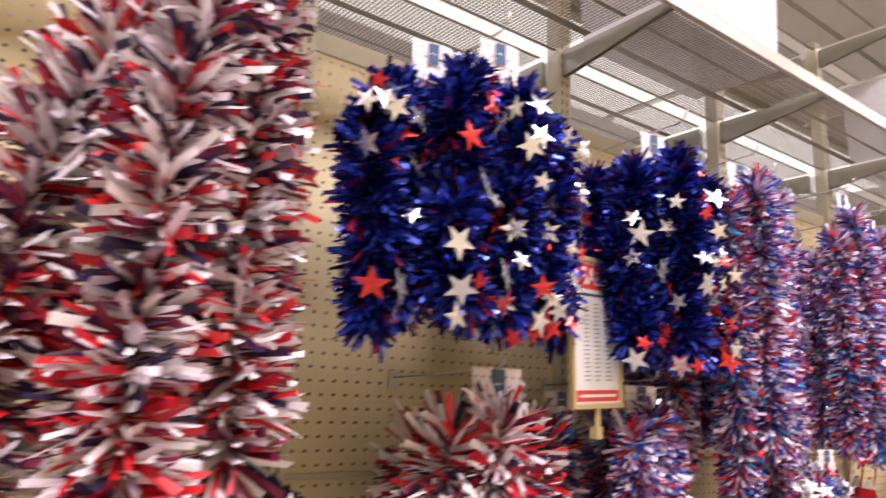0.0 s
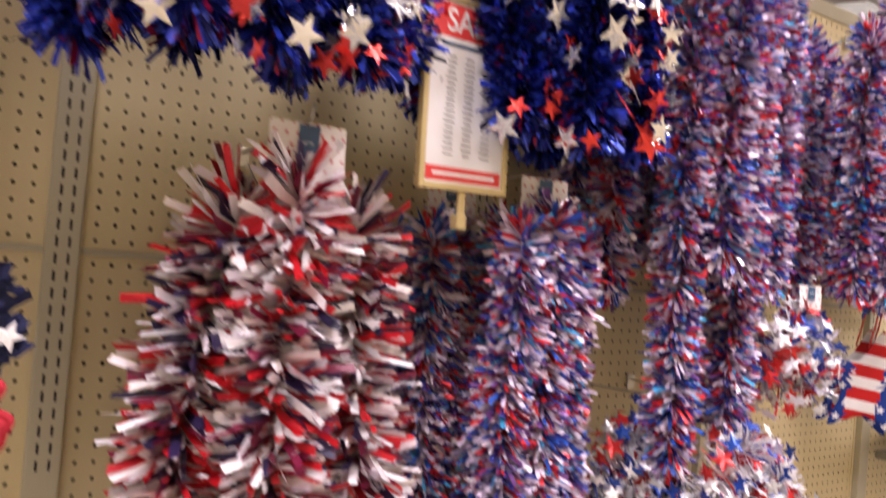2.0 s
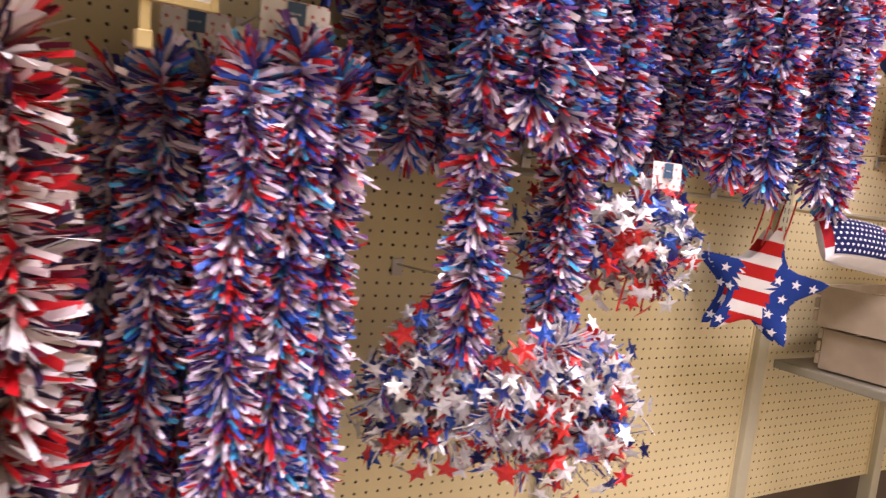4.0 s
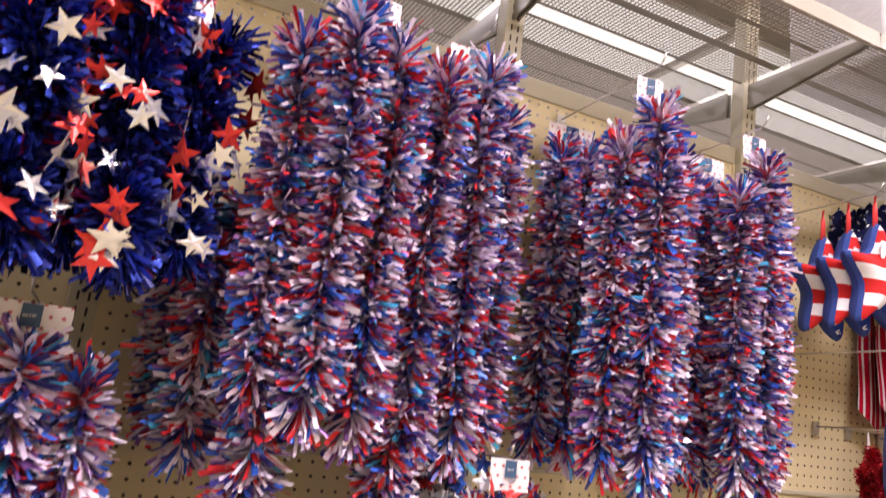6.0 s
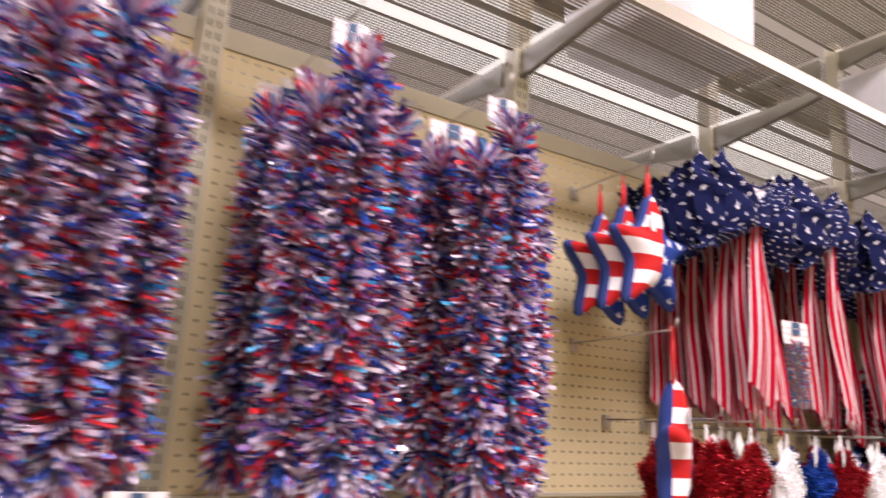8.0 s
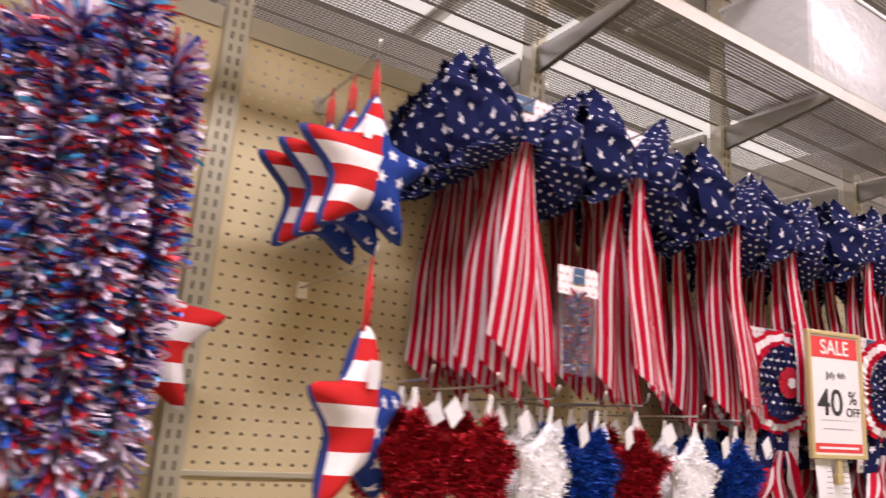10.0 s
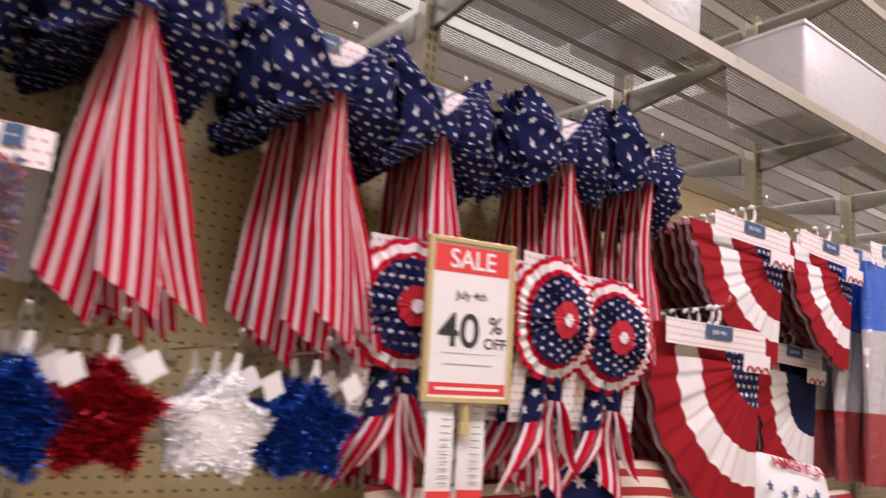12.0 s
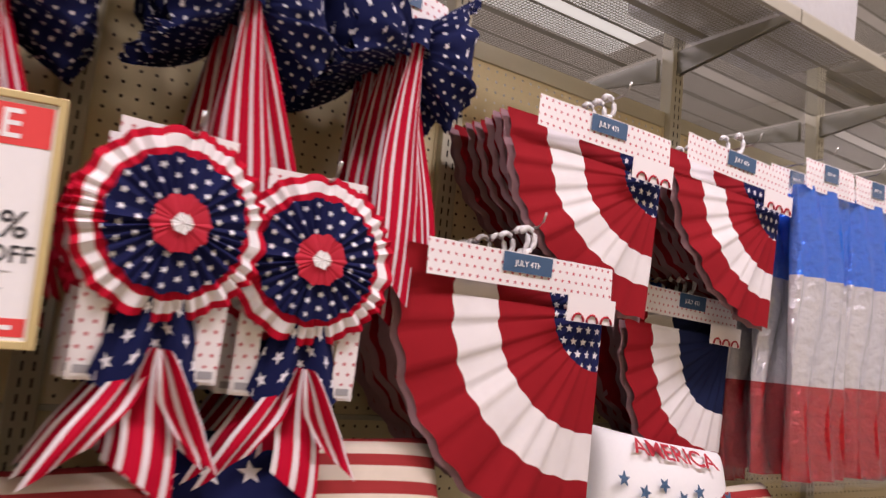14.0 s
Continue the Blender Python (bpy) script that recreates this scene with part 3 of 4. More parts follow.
# ---- fine tinsel garlands ----
FINE = "red, white, blue and purple foil tinsel garland with a card top"
garland(FINE, [(0.585, -0.30, 1.41, 0.75), (0.655, -0.30, 1.44, 0.75), (0.72, -0.27, 1.41, 0.75), (0.62, -0.2, 1.42, 0.8)], [(0.643, -0.275, 1.445, 0.095, 0.055)], "fine", 11)
hook(0.64, -0.32, 1.50)
garland(FINE, [(0.50, -0.17, 1.40, 0.75), (0.57, -0.13, 1.42, 0.75), (0.45, -0.1, 1.38, 0.75)], [(0.54, -0.15, 1.43, 0.095, 0.055)], "fine", 12)
garland(FINE, [(0.915, -0.33, 1.93, 1.42), (0.99, -0.36, 1.99, 1.40), (1.07, -0.33, 1.98, 1.38), (0.945, -0.31, 1.45, 1.03)], [(1.01, -0.31, 1.995, 0.10, 0.06)], "fine", 13)
garland(FINE, [(1.06, -0.14, 2.0, 1.42), (1.13, -0.14, 2.0, 1.40), (0.98, -0.10, 1.85, 1.34), (0.91, -0.12, 1.72, 1.36), (0.83, -0.13, 1.72, 1.36), (0.86, -0.21, 1.62, 1.33)], [(1.097, -0.135, 2.03, 0.105, 0.055)], "fine", 14)
garland(FINE, [(1.175, -0.27, 1.98, 1.37), (1.26, -0.26, 2.02, 1.36), (1.335, -0.21, 1.96, 1.38), (1.155, -0.27, 1.40, 1.06)], [(1.247, -0.215, 2.025, 0.10, 0.055)], "fine", 15)
garland(FINE, [(1.30, -0.12, 1.97, 1.38), (1.24, -0.10, 2.0, 1.40)], [(1.26, -0.09, 2.02, 0.10, 0.05)], "fine", 16)
garland(FINE, [(1.53, -0.10, 1.99, 1.38), (1.60, -0.095, 2.0, 1.37), (1.66, -0.09, 1.97, 1.4)], [(1.563, -0.084, 2.005, 0.115, 0.05)], "fine", 17)
garland(FINE, [(1.535, -0.30, 1.95, 1.37), (1.603, -0.33, 2.025, 1.36), (1.675, -0.28, 1.95, 1.35)], [(1.583, -0.306, 2.035, 0.06, 0.06)], "fine", 18)
garland(FINE, [(1.86, -0.16, 1.97, 1.37), (1.925, -0.14, 1.97, 1.36), (1.82, -0.1, 1.96, 1.38)], [(1.886, -0.155, 1.995, 0.105, 0.055)], "fine", 19)
garland(FINE, [(1.90, -0.25, 1.95, 1.36), (1.965, -0.26, 2.02, 1.33), (2.035, -0.21, 1.96, 1.35)], [(1.947, -0.235, 2.04, 0.065, 0.055)], "fine", 20)
for hx, hy, hz in ((1.01, -0.36, 2.06), (1.247, -0.28, 2.085), (1.583, -0.34, 2.10), (1.93, -0.28, 2.09)):
    hook(hx, hy, hz)

# star tinsel wreaths below
def ring(cx, cy, cz, r, n=17, flat=0.3):
    return [(cx + r * math.cos(2 * math.pi * i / (n - 1)), cy + flat * r * math.sin(4 * math.pi * i / (n - 1)), cz + r * math.sin(2 * math.pi * i / (n - 1))) for i in range(n)]


def star_wreath(x, y, z, r, seed, wide=1.0, card=True):
    ob = tagged(base("star_garland", x, y, z), "coiled tinsel garland of white, blue and red star cut-outs", "garland", "star garlands")
    line = [(a * wide, b, c) for a, b, c in ring(0, 0, 0, r * 0.68) + ring(0, -0.01, 0, r * 0.32)]
    tagged(place("tinsel", tinsel_mesh("tinsel", line, int(5000 * r), 0.05, 0.004, M_starmix, seed), ob), kind="stuff")
    for i in range(3):
        tagged(place("star_foliage", star_burst_mesh("star_foliage", line, int(1100 * r), 0.04 + 0.014 * i, 0.0225, M_starmix, seed + i), ob), kind="stuff")
    if card:
        header_card(ob, 0.0, -0.03, r * 0.85, 0.07, 0.05)
    hook(x, y - 0.03, z + r + 0.02)
    return ob


star_wreath(1.355, -0.28, 1.215, 0.115, 31)
star_wreath(1.26, -0.17, 1.22, 0.11, 32)
star_wreath(1.16, -0.32, 0.92, 0.17, 33, 1.2, False)
star_wreath(0.98, -0.2, 0.93, 0.16, 34, 1.0, False)

# navy burlap wreath in the corner below the ribbon garland
ob = tagged(base("burlap_wreath", -0.215, -0.30, 1.235), "navy burlap wreath with white stars and red and tan roses", "wreath")
place("ruffle", tinsel_mesh("ruffle", ring(0, 0, 0, 0.075), 1500, 0.055, 0.02, M_navytin, 41, 0.5), ob)
hook(-0.215, -0.31, 1.325)
wstar = star_plate("white_star", 0.017, 0.002, M_paper, 0.42)
for sx, sz in ((0.035, 0.09), (0.075, 0.02), (0.0, 0.03), (0.11, 0.0)):
    place("white_star", wstar, ob, pose(sx, -0.065, sz, 5, sx * 200, 20))


def rose(parent, x, y, z, r, material):
    def petal(a, b):
        t, rr = a * 2 * math.pi, r * b * (1 + 0.1 * math.sin(a * 5 * 2 * math.pi))
        fold = 0.16 * r * math.sin(b * 15 + t)
        return (x + rr * math.cos(t), y - r * 0.75 * (1 - b * b) - fold * b, z + rr * math.sin(t), a, b)
    place("rose", sheet_mesh("rose", 40, 14, petal, material), parent)


for rx, rz, mm in ((0.085, -0.06, M_redcloth), (0.05, -0.1, M_redcloth), (-0.02, -0.07, M_rose), (-0.05, -0.02, M_rose), (0.095, -0.095, M_redcloth)):
    rose(ob, rx, -0.055, rz, 0.027, mm)


# ---- sale signs ----
def bar(parent, x, z, w, h, material, y=-0.0045, name="print_bar"):
    part(name, box_bm(x - w / 2, y - 0.0004, z - h / 2, x + w / 2, y, z + h / 2), material, parent)


def sale_sign(x, y, z, w, h, rz, full, lean=0.0):
    """Framed sign; z is its middle."""
    ob = base("sale_sign", x, y, z, rz)
    ob.matrix_basis = pose(x, y, z, 0, lean, rz)
    fw = 0.0095
    for a in ((-w / 2, -h / 2, -w / 2 + fw, h / 2), (w / 2 - fw, -h / 2, w / 2, h / 2), (-w / 2 + fw, h / 2 - fw, w / 2 - fw, h / 2), (-w / 2 + fw, -h / 2, w / 2 - fw, -h / 2 + fw)):
        part("frame_bar", box_bm(a[0], -0.008, a[1], a[2], 0.004, a[3], 0.0015), M_gold, ob)
    iw, ih = w - 2 * fw, h - 2 * fw
    sheet = part("poster", box_bm(-iw / 2, -0.004, -ih / 2, iw / 2, 0.002, ih / 2), M_paper, ob, "white sale poster printed red and black")
    top = ih / 2 - 0.028
    bar(sheet, 0, top, iw - 0.006, 0.047, M_redink, -0.0042, "header")
    bar(sheet, 0, -ih / 2 + 0.014, iw - 0.006, 0.02, M_redink, -0.0042, "footer")
    place("lettering", text_mesh("SALE", 0.047, M_paper), sheet, Matrix.Translation((0, -0.005, top - 0.001)) @ UPRIGHT @ Matrix.Diagonal((0.95, 1, 1, 1)))
    bar(sheet, 0, -ih / 2 + 0.014, iw * 0.8, 0.005, M_paper, -0.0046)
    if full:
        place("lettering", text_mesh("July 4th", 0.021, M_black), sheet, Matrix.Translation((0, -0.0045, 0.042)) @ UPRIGHT)
        place("lettering", text_mesh("40", 0.082, M_black), sheet, Matrix.Translation((-0.022, -0.0045, -0.022)) @ UPRIGHT @ Matrix.Diagonal((1.02, 1, 1, 1)))
        place("lettering", text_mesh("%", 0.042, M_black), sheet, Matrix.Translation((0.052, -0.0045, -0.008)) @ UPRIGHT)
        place("lettering", text_mesh("OFF", 0.027, M_black), sheet, Matrix.Translation((0.052, -0.0045, -0.04)) @ UPRIGHT)
        bar(sheet, 0, -0.077, iw * 0.62, 0.0012, M_grey)
        bar(sheet, 0.0, -0.058, iw * 0.7, 0.0006, M_grey)
    else:
        bar(sheet, 0, top - 0.034, iw * 0.72, 0.005, M_label)
        r = random.Random(3)
        for j in range(19):
            for cx in (-0.034, 0.0, 0.036):
                bar(sheet, cx, 0.052 - j * 0.0078, r.uniform(0.012, 0.02), 0.0022, M_grey)
    stem = part("stem", box_bm(-0.006, -0.004, -h / 2 - 0.045, 0.006, 0.002, -h / 2, 0.001), M_gold, ob)
    part("clip", box_bm(-0.009, -0.006, -h / 2 - 0.055, 0.009, 0.012, -h / 2 - 0.033, 0.002), M_gold, stem)
    return ob


tagged(sale_sign(0.443, -0.325, 1.592, 0.168, 0.28, 8, False, -2.0), "gold-framed sale price list sign on a clip", "sign")
tagged(sale_sign(3.515, -0.388, 1.565, 0.178, 0.284, -8, True, -1.5), "gold-framed red and white sale sign, 40% off", "sign")

# price slips hanging under the second sign
for sx, sy, rz in ((3.475, -0.375, -6), (3.545, -0.372, -14)):
    ob = tagged(base("price_slip", sx, sy, 1.43, rz), "long white paper price slip with a red foot", "paper")
    place("slip", sheet_mesh("slip", 3, 10, lambda a, b: ((a - 0.5) * 0.052, -0.012 * math.sin(b * 2.2), -0.18 * b, a, b), M_paper), ob)
    bar(ob, 0, -0.165, 0.048, 0.028, M_redink, -0.015, "red_foot")
    for j in range(12):
        bar(ob, 0.006, -0.012 - j * 0.0115, 0.018, 0.0022, M_grey, -0.0145)


# ---- fabric bows ----
def bow_mesh(side, seed):
    """One gathered loop of a bow, flared towards its tip."""
    r = random.Random(seed)
    ph, up = r.uniform(0, 6), r.uniform(-0.01, 0.03)

    def fn(a, b):
        s = b
        t = a * 2 * math.pi
        half = 0.02 + 0.088 * s ** 0.65 * (1 + 0.12 * math.sin(5 * t + ph) * s)
        deep = 0.005 + 0.058 * max(0.0, math.sin(math.pi * min(1, s * 0.98 + 0.04))) ** 0.8
        z = half * math.copysign(abs(math.sin(t)) ** 0.8, math.sin(t))
        y = deep * math.cos(t)
        pleat = 0.012 * s * math.sin(9 * t + ph + 3 * s) + 0.007 * math.sin(17 * t + 5 * s + ph)
        x = side * (0.01 + 0.118 * s ** 0.9 + 0.016 * math.sin(3 * t + ph) * s)
        return (x, y + pleat * math.cos(t) - 0.012 * s, z * (1 + 0.10 * math.sin(4 * t + ph) * s) + up * s + 0.02 * s * (1 if z > 0 else 0), a * 0.50, s * 0.14)
    return sheet_mesh("loop", 56, 14, fn, M_starcloth)


def tail_mesh(lean, width, length, seed, cut=0.062, cloth=M_stripe):
    """A striped ribbon gathered at its top, folded lengthwise and cut off on the slant."""
    r = random.Random(seed)
    ph, fold = r.uniform(0, 6), r.uniform(0.006, 0.011)

    def fn(a, b):
        w = width * (0.22 + 0.78 * min(1, b * 1.7) ** 0.75)
        x = (a - 0.5) * w + lean * b + 0.006 * math.sin(b * 4 + ph) * b
        y = fold * math.sin(a * 8 + ph + b) * (1 - 0.55 * b) - 0.012 * b + 0.008 * math.sin(b * 5 + ph)
        slant = a if lean >= 0 else 1 - a
        z = -(length + cut * (slant - 0.3)) * b
        return (x, y, z, a * width, z)
    return sheet_mesh("tail", 20, 20, fn, cloth)


loops_l = [bow_mesh(-1, i) for i in range(3)]
loops_r = [bow_mesh(1, 10 + i) for i in range(3)]
tails = [[tail_mesh(0.0, 0.084, 0.41, 20 + i), tail_mesh(0.085, 0.08, 0.42, 30 + i)] for i in range(3)]
knot_me = sheet_mesh("knot", 20, 8, lambda a, b: ((0.024 + 0.006 * math.sin(a * 12.6)) * math.cos(a * 2 * math.pi), 0.03 * math.sin(a * 2 * math.pi), (b - 0.5) * 0.05 * (1 + 0.2 * math.cos(a * 6.28)), a * 0.16, b * 0.05), M_starcloth)


def bow(x, y, z, i, scale=1.0, rz=0.0, ry=0.0):
    ob = new("fabric_bow")
    ob.matrix_basis = pose(x, y, z, 0, ry, rz) @ Matrix.Diagonal((scale, scale, scale, 1))
    tagged(ob, "navy star-print fabric bow with red and white striped tails", "bow", "fabric bows")
    place("loop", loops_l[i % 3], ob)
    place("loop", loops_r[(i + 1) % 3], ob)
    place("knot", knot_me, ob, pose(0, -0.025, 0))
    for k, t in enumerate(tails[i % 3]):
        place("tail", t, ob, pose(0.002, -0.03 + 0.02 * k, -0.005))
    return ob


r = random.Random(77)
for bx, bz, bn in ((2.645, 1.965, 7), (2.92, 1.97, 6), (3.245, 1.94, 6), (3.485, 1.922, 5), (3.812, 1.955, 5), (4.078, 1.975, 5)):
    for i in range(bn):
        by = -0.29 + i * 0.047
        o = bow(bx + r.uniform(-0.012, 0.012), by, bz - 0.004 * i, r.randrange(3), r.uniform(0.94, 1.04), r.uniform(-8, 8), r.uniform(-5, 5))
        if i < 2:
            header_card(o, 0.0, 0.012, 0.05, 0.17, 0.055)
    hook(bx, -0.36, bz + 0.06)


# ---- pleated rosettes ----
def pleated_ring(name, r0, r1, pleats, depth, lift, wave, material, seed, nv=6):
    """A gathered ring of cloth from radius r0 to r1; uneven folds stand out towards the front."""
    rr = random.Random(seed)
    ph = [rr.uniform(0, 6.28) for _ in range(4)]

    def fn(a, b):
        t = a * 2 * math.pi
        q = a * pleats + 0.5 * math.sin(2 * math.pi * 3 * a + ph[0]) + 0.3 * math.sin(2 * math.pi * 7 * a + ph[1])
        f = abs((q % 1) - 0.5) * 2
        amp = depth * (0.7 + 0.3 * math.sin(2 * math.pi * 5 * a + ph[2])) * (0.25 + 0.75 * b)
        rad = r0 + (r1 - r0) * b * (1 + wave * math.sin(2 * math.pi * pleats * 0.5 * a + ph[3])) + 0.0025 * b * (f - 0.5)
        t += 0.35 * (f - 0.5) / pleats * b
        return (rad * math.cos(t), -lift - amp * f + (0.012 * b * b - 0.004 * math.sin(3 * t + ph[0]) * b) * min(1, r1 / 0.12) ** 1.5, rad * math.sin(t), a, b)
    return sheet_mesh(name, pleats * 6, nv, fn, material, False)


ros_sets = [(pleated_ring("ruffled_rim", 0.072, 0.122, 34, 0.017, 0.0, 0.045, M_ruffle, 5 + k, 10), pleated_ring("star_disc", 0.012, 0.087, 30, 0.013, 0.012, 0.03, M_spangle, 15 + k, 8), pleated_ring("crimson_disc", 0.004, 0.036, 20, 0.003, 0.024, 0.05, M_crimson, 25 + k, 4), pleated_ring("white_heart", 0.0005, 0.0125, 12, 0.0025, 0.028, 0.06, M_paper, 35 + k, 4)) for k in range(2)]
M_starribbon = star_cloth("navy_star_ribbon", 0.03, 0.3)
ros_tails = [tail_mesh(-0.085, 0.07, 0.135, 51, 0.05, M_widestripe), tail_mesh(0.005, 0.07, 0.155, 52, 0.05, M_widestripe), tail_mesh(0.055, 0.062, 0.12, 53, 0.05, M_widestripe)]
ros_star = sheet_mesh("star_ribbon", 16, 5, lambda a, b: ((a - 0.5) * (0.08 + 0.06 * b), 0.01 * math.sin(a * 14), -0.10 * b - 0.02 * math.sin(a * 9) * b, a * 0.14, b * 0.10), M_starribbon)


def rosette(x, y, z, scale=1.0, rz=0.0, which=0):
    ob = new("pleated_rosette")
    ob.matrix_basis = pose(x, y, z, 3, 0, rz) @ Matrix.Diagonal((scale, scale, scale, 1))
    tagged(ob, "pleated red, white and navy rosette with striped ribbon tails", "rosette", "rosettes")
    for me in ros_sets[which]:
        place(me.name.split(".")[0], me, ob, pose(0, 0, 0, 0, 90 * which, 0))
    place("star_ribbon", ros_star, ob, pose(0, 0.012, -0.09))
    for k, t in enumerate(ros_tails):
        place("tail", t, ob, pose(0.004 * k, 0.012 - 0.008 * k, -0.155))
    header_card(ob, 0.0, 0.032, 0.06, 0.15, 0.065)
    for sx in (-0.075, 0.072):
        tag = place("hang_card", sheet_mesh("hang_card", 2, 4, lambda a, b: (sx + (a - 0.5) * 0.034, 0.02 - 0.004 * b, -0.20 + 0.14 * b, a * 0.034, b * 0.14), M_card), ob)
        bar(tag, sx, -0.187, 0.026, 0.018, M_paper, 0.0185)
        bar(tag, sx, -0.187, 0.02, 0.010, M_grey, 0.0178)
    return ob


for rx, ry, rz_ in ((3.442, -0.30, 1.585), (3.735, -0.385, 1.592), (3.938, -0.355, 1.578)):
    for i in range(5):
        rosette(rx + r.uniform(-0.01, 0.01), ry + i * 0.055, rz_ - 0.006 * i, 1.0 - 0.015 * i, r.uniform(-6, 6), (i + int(rx * 10)) % 2)
    hook(rx + 0.01, ry - 0.03, rz_ + 0.105)


# ---- bunting fans on plastic hangers ----
def bunting_mesh(rx, rz, seed, cloth=M_fan):
    rr = random.Random(seed)
    ph = rr.uniform(0, 6)
    folds = 9
    gaps = [rr.uniform(0.6, 1.4) for _ in range(folds)]

    def fn(a, b):
        t = math.pi + a * math.pi / 2
        q = 0.03 + 0.97 * b
        f = (a * folds + 0.12 * math.sin(a * 17 + ph)) % 1
        g = gaps[min(folds - 1, int(a * folds))]
        step = 0.0055 * g * (f if f < 0.86 else (1 - f) * 6) * (0.35 + b)
        wav = 0.010 * math.sin(a * 6 + ph) * b + 0.004 * math.sin(a * 23 + ph) * b * b
        edge = 1 + 0.008 * math.sin(a * folds * 6.28 + 1) * b
        return (rx * q * math.cos(t) * edge, -step + wav, rz * q * math.sin(t) * edge, a * 0.9, b)
    return sheet_mesh("pleated_cloth", 66, 16, fn, cloth), sheet_mesh("lining", 40, 8, fn, M_lining)


def hanger_mesh():
    pts = [(0, 0, -0.01), (0, 0, 0.012)]
    for i in range(9):
        t = math.radians(-90 + i * 30)
        pts.append((0.021 * math.cos(t), 0, 0.033 + 0.021 * math.sin(t)))
    return rod_mesh("hanger_hook", pts, 0.0052, M_plastic)


hang_me = hanger_mesh()
arch_me = rod_mesh("arch_print", [(0.013 * math.cos(math.pi * i / 8), 0, 0.014 * math.sin(math.pi * i / 8)) for i in range(9)], 0.0022, M_redcloth, 6)


def bunting(x, y, z, me, lining, rx, i, card_h=0.06, front=False):
    """x, z: the heart of the fan, at the foot of its card."""
    ob = new("bunting_fan")
    ob.matrix_basis = pose(x, y, z, 2, 1 + r.uniform(-1.2, 1.2), r.uniform(-2, 2))
    tagged(ob, "folded pleated red, white and navy bunting fan on a hanger card", "bunting", "bunting fans")
    drop = -0.03 if front else 0.035
    place("pleated_cloth", me, ob, pose(0, 0, drop))
    place("lining", lining, ob, pose(0.0, 0.013, drop - 0.003) @ Matrix.Diagonal((1.018, 1, 1.012, 1)), "pale cloth lining")
    w = rx * 0.95
    for hx in (-w * 0.5,):
        place("hanger_hook", hang_me, ob, pose(hx, -0.004, card_h - 0.012, 0, 0, 12))
    if not front:
        return ob
    card = header_card(ob, -w / 2, -0.014, -0.005, w, card_h)
    tab = part("side_tab", box_bm(-0.115, -0.017, -0.046, 0.0, -0.0155, 0.0), M_card, card, "", pose(w / 2, 0.0, 0.0))
    for k in range(3):
        place("arch_print", arch_me, tab, pose(-0.09 + 0.034 * k, -0.019, -0.045))
    return ob


FANS = [bunting_mesh(0.43, 0.40, 1), bunting_mesh(0.43, 0.40, 2)]
FANP = [bunting_mesh(0.38, 0.36, 5, M_fanplain), bunting_mesh(0.38, 0.36, 6, M_fanplain)]
FANM = [bunting_mesh(0.38, 0.29, 3), bunting_mesh(0.38, 0.29, 4)]
for i in range(8):
    bunting(4.53 + r.uniform(-0.006, 0.006), -0.345 + i * 0.032, 1.592 - 0.003 * i, *FANS[i % 2], 0.42, i, front=i == 0)
    bunting(4.705 + r.uniform(-0.006, 0.006), -0.325 + i * 0.032, 1.887, *FANM[i % 2], 0.365, i, front=i == 0)
    bunting(5.125 + r.uniform(-0.006, 0.006), -0.325 + i * 0.032, 1.908, *FANM[i % 2], 0.40, i, front=i == 0)
for i in range(6):
    bunting(5.12 + r.uniform(-0.006, 0.006), -0.21 + i * 0.03, 1.59, *FANP[i % 2], 0.36, i, front=i == 0)
for hx, hy, hz in ((4.35, -0.37, 1.685), (4.56, -0.35, 1.99), (5.0, -0.35, 1.995), (4.95, -0.24, 1.68)):
    hook(hx, hy, hz)


# ---- foil curtains in clear film ----
def foil_pack(x, y, z, w=0.225, h=0.70):
    ob = tagged(base("foil_curtain_pack", x, y, z), "blue, silver and red foil curtain in a clear bag", "packet", "foil curtains")
    seed = r.uniform(0, 6)

    def fn(a, b):
        t = a * 2 * math.pi
        return (w / 2 * math.cos(t) * (1 + 0.02 * math.sin(b * 14 + seed)), 0.022 * math.sin(t) + 0.011 * math.sin(a * 44 + seed + 2 * math.sin(b * 7)) * (0.4 + 0.6 * math.sin(b * 5 + seed) ** 2), -h * (1 - b), a, b)
    place("foil_curtain", sheet_mesh("foil_curtain", 90, 24, fn, M_band), ob)

    def bag(a, b):
        t = a * 2 * math.pi
        return ((w / 2 + 0.008) * math.cos(t), (0.032 + 0.004 * math.sin(b * 20 + a * 9) + 0.004 * math.sin(a * 60 + 3 * math.sin(b * 6 + seed))) * math.sin(t), 0.04 - (h + 0.06) * (1 - b), a, b)
    place("clear_bag", sheet_mesh("clear_bag", 64, 24, bag, M_film), ob)
    header_card(ob, 0, -0.024, -0.01, w * 0.95, 0.075)
    return ob


for fx, fz, n in ((5.27, 1.945, 3), (5.50, 1.95, 3), (5.80, 1.92, 4), (6.05, 1.93, 3), (6.32, 1.93, 3)):
    for i in range(n):
        foil_pack(fx, -0.345 + i * 0.09, fz)
    hook(fx, -0.38, fz + 0.075)
for fx in (5.05, 5.25):
    foil_pack(fx, -0.1, 1.70, 0.2, 0.5)


# ---- stuffed flag stars ----
puff_me = puffy_star("stuffed_star", 0.15, 0.062, (M_flagstripe, M_puffstar, M_blue), False, 0.43)
puff_rim = puffy_star("stuffed_star", 0.15, 0.07, (M_flagstripe, M_puffstar, M_blue), True, 0.43)


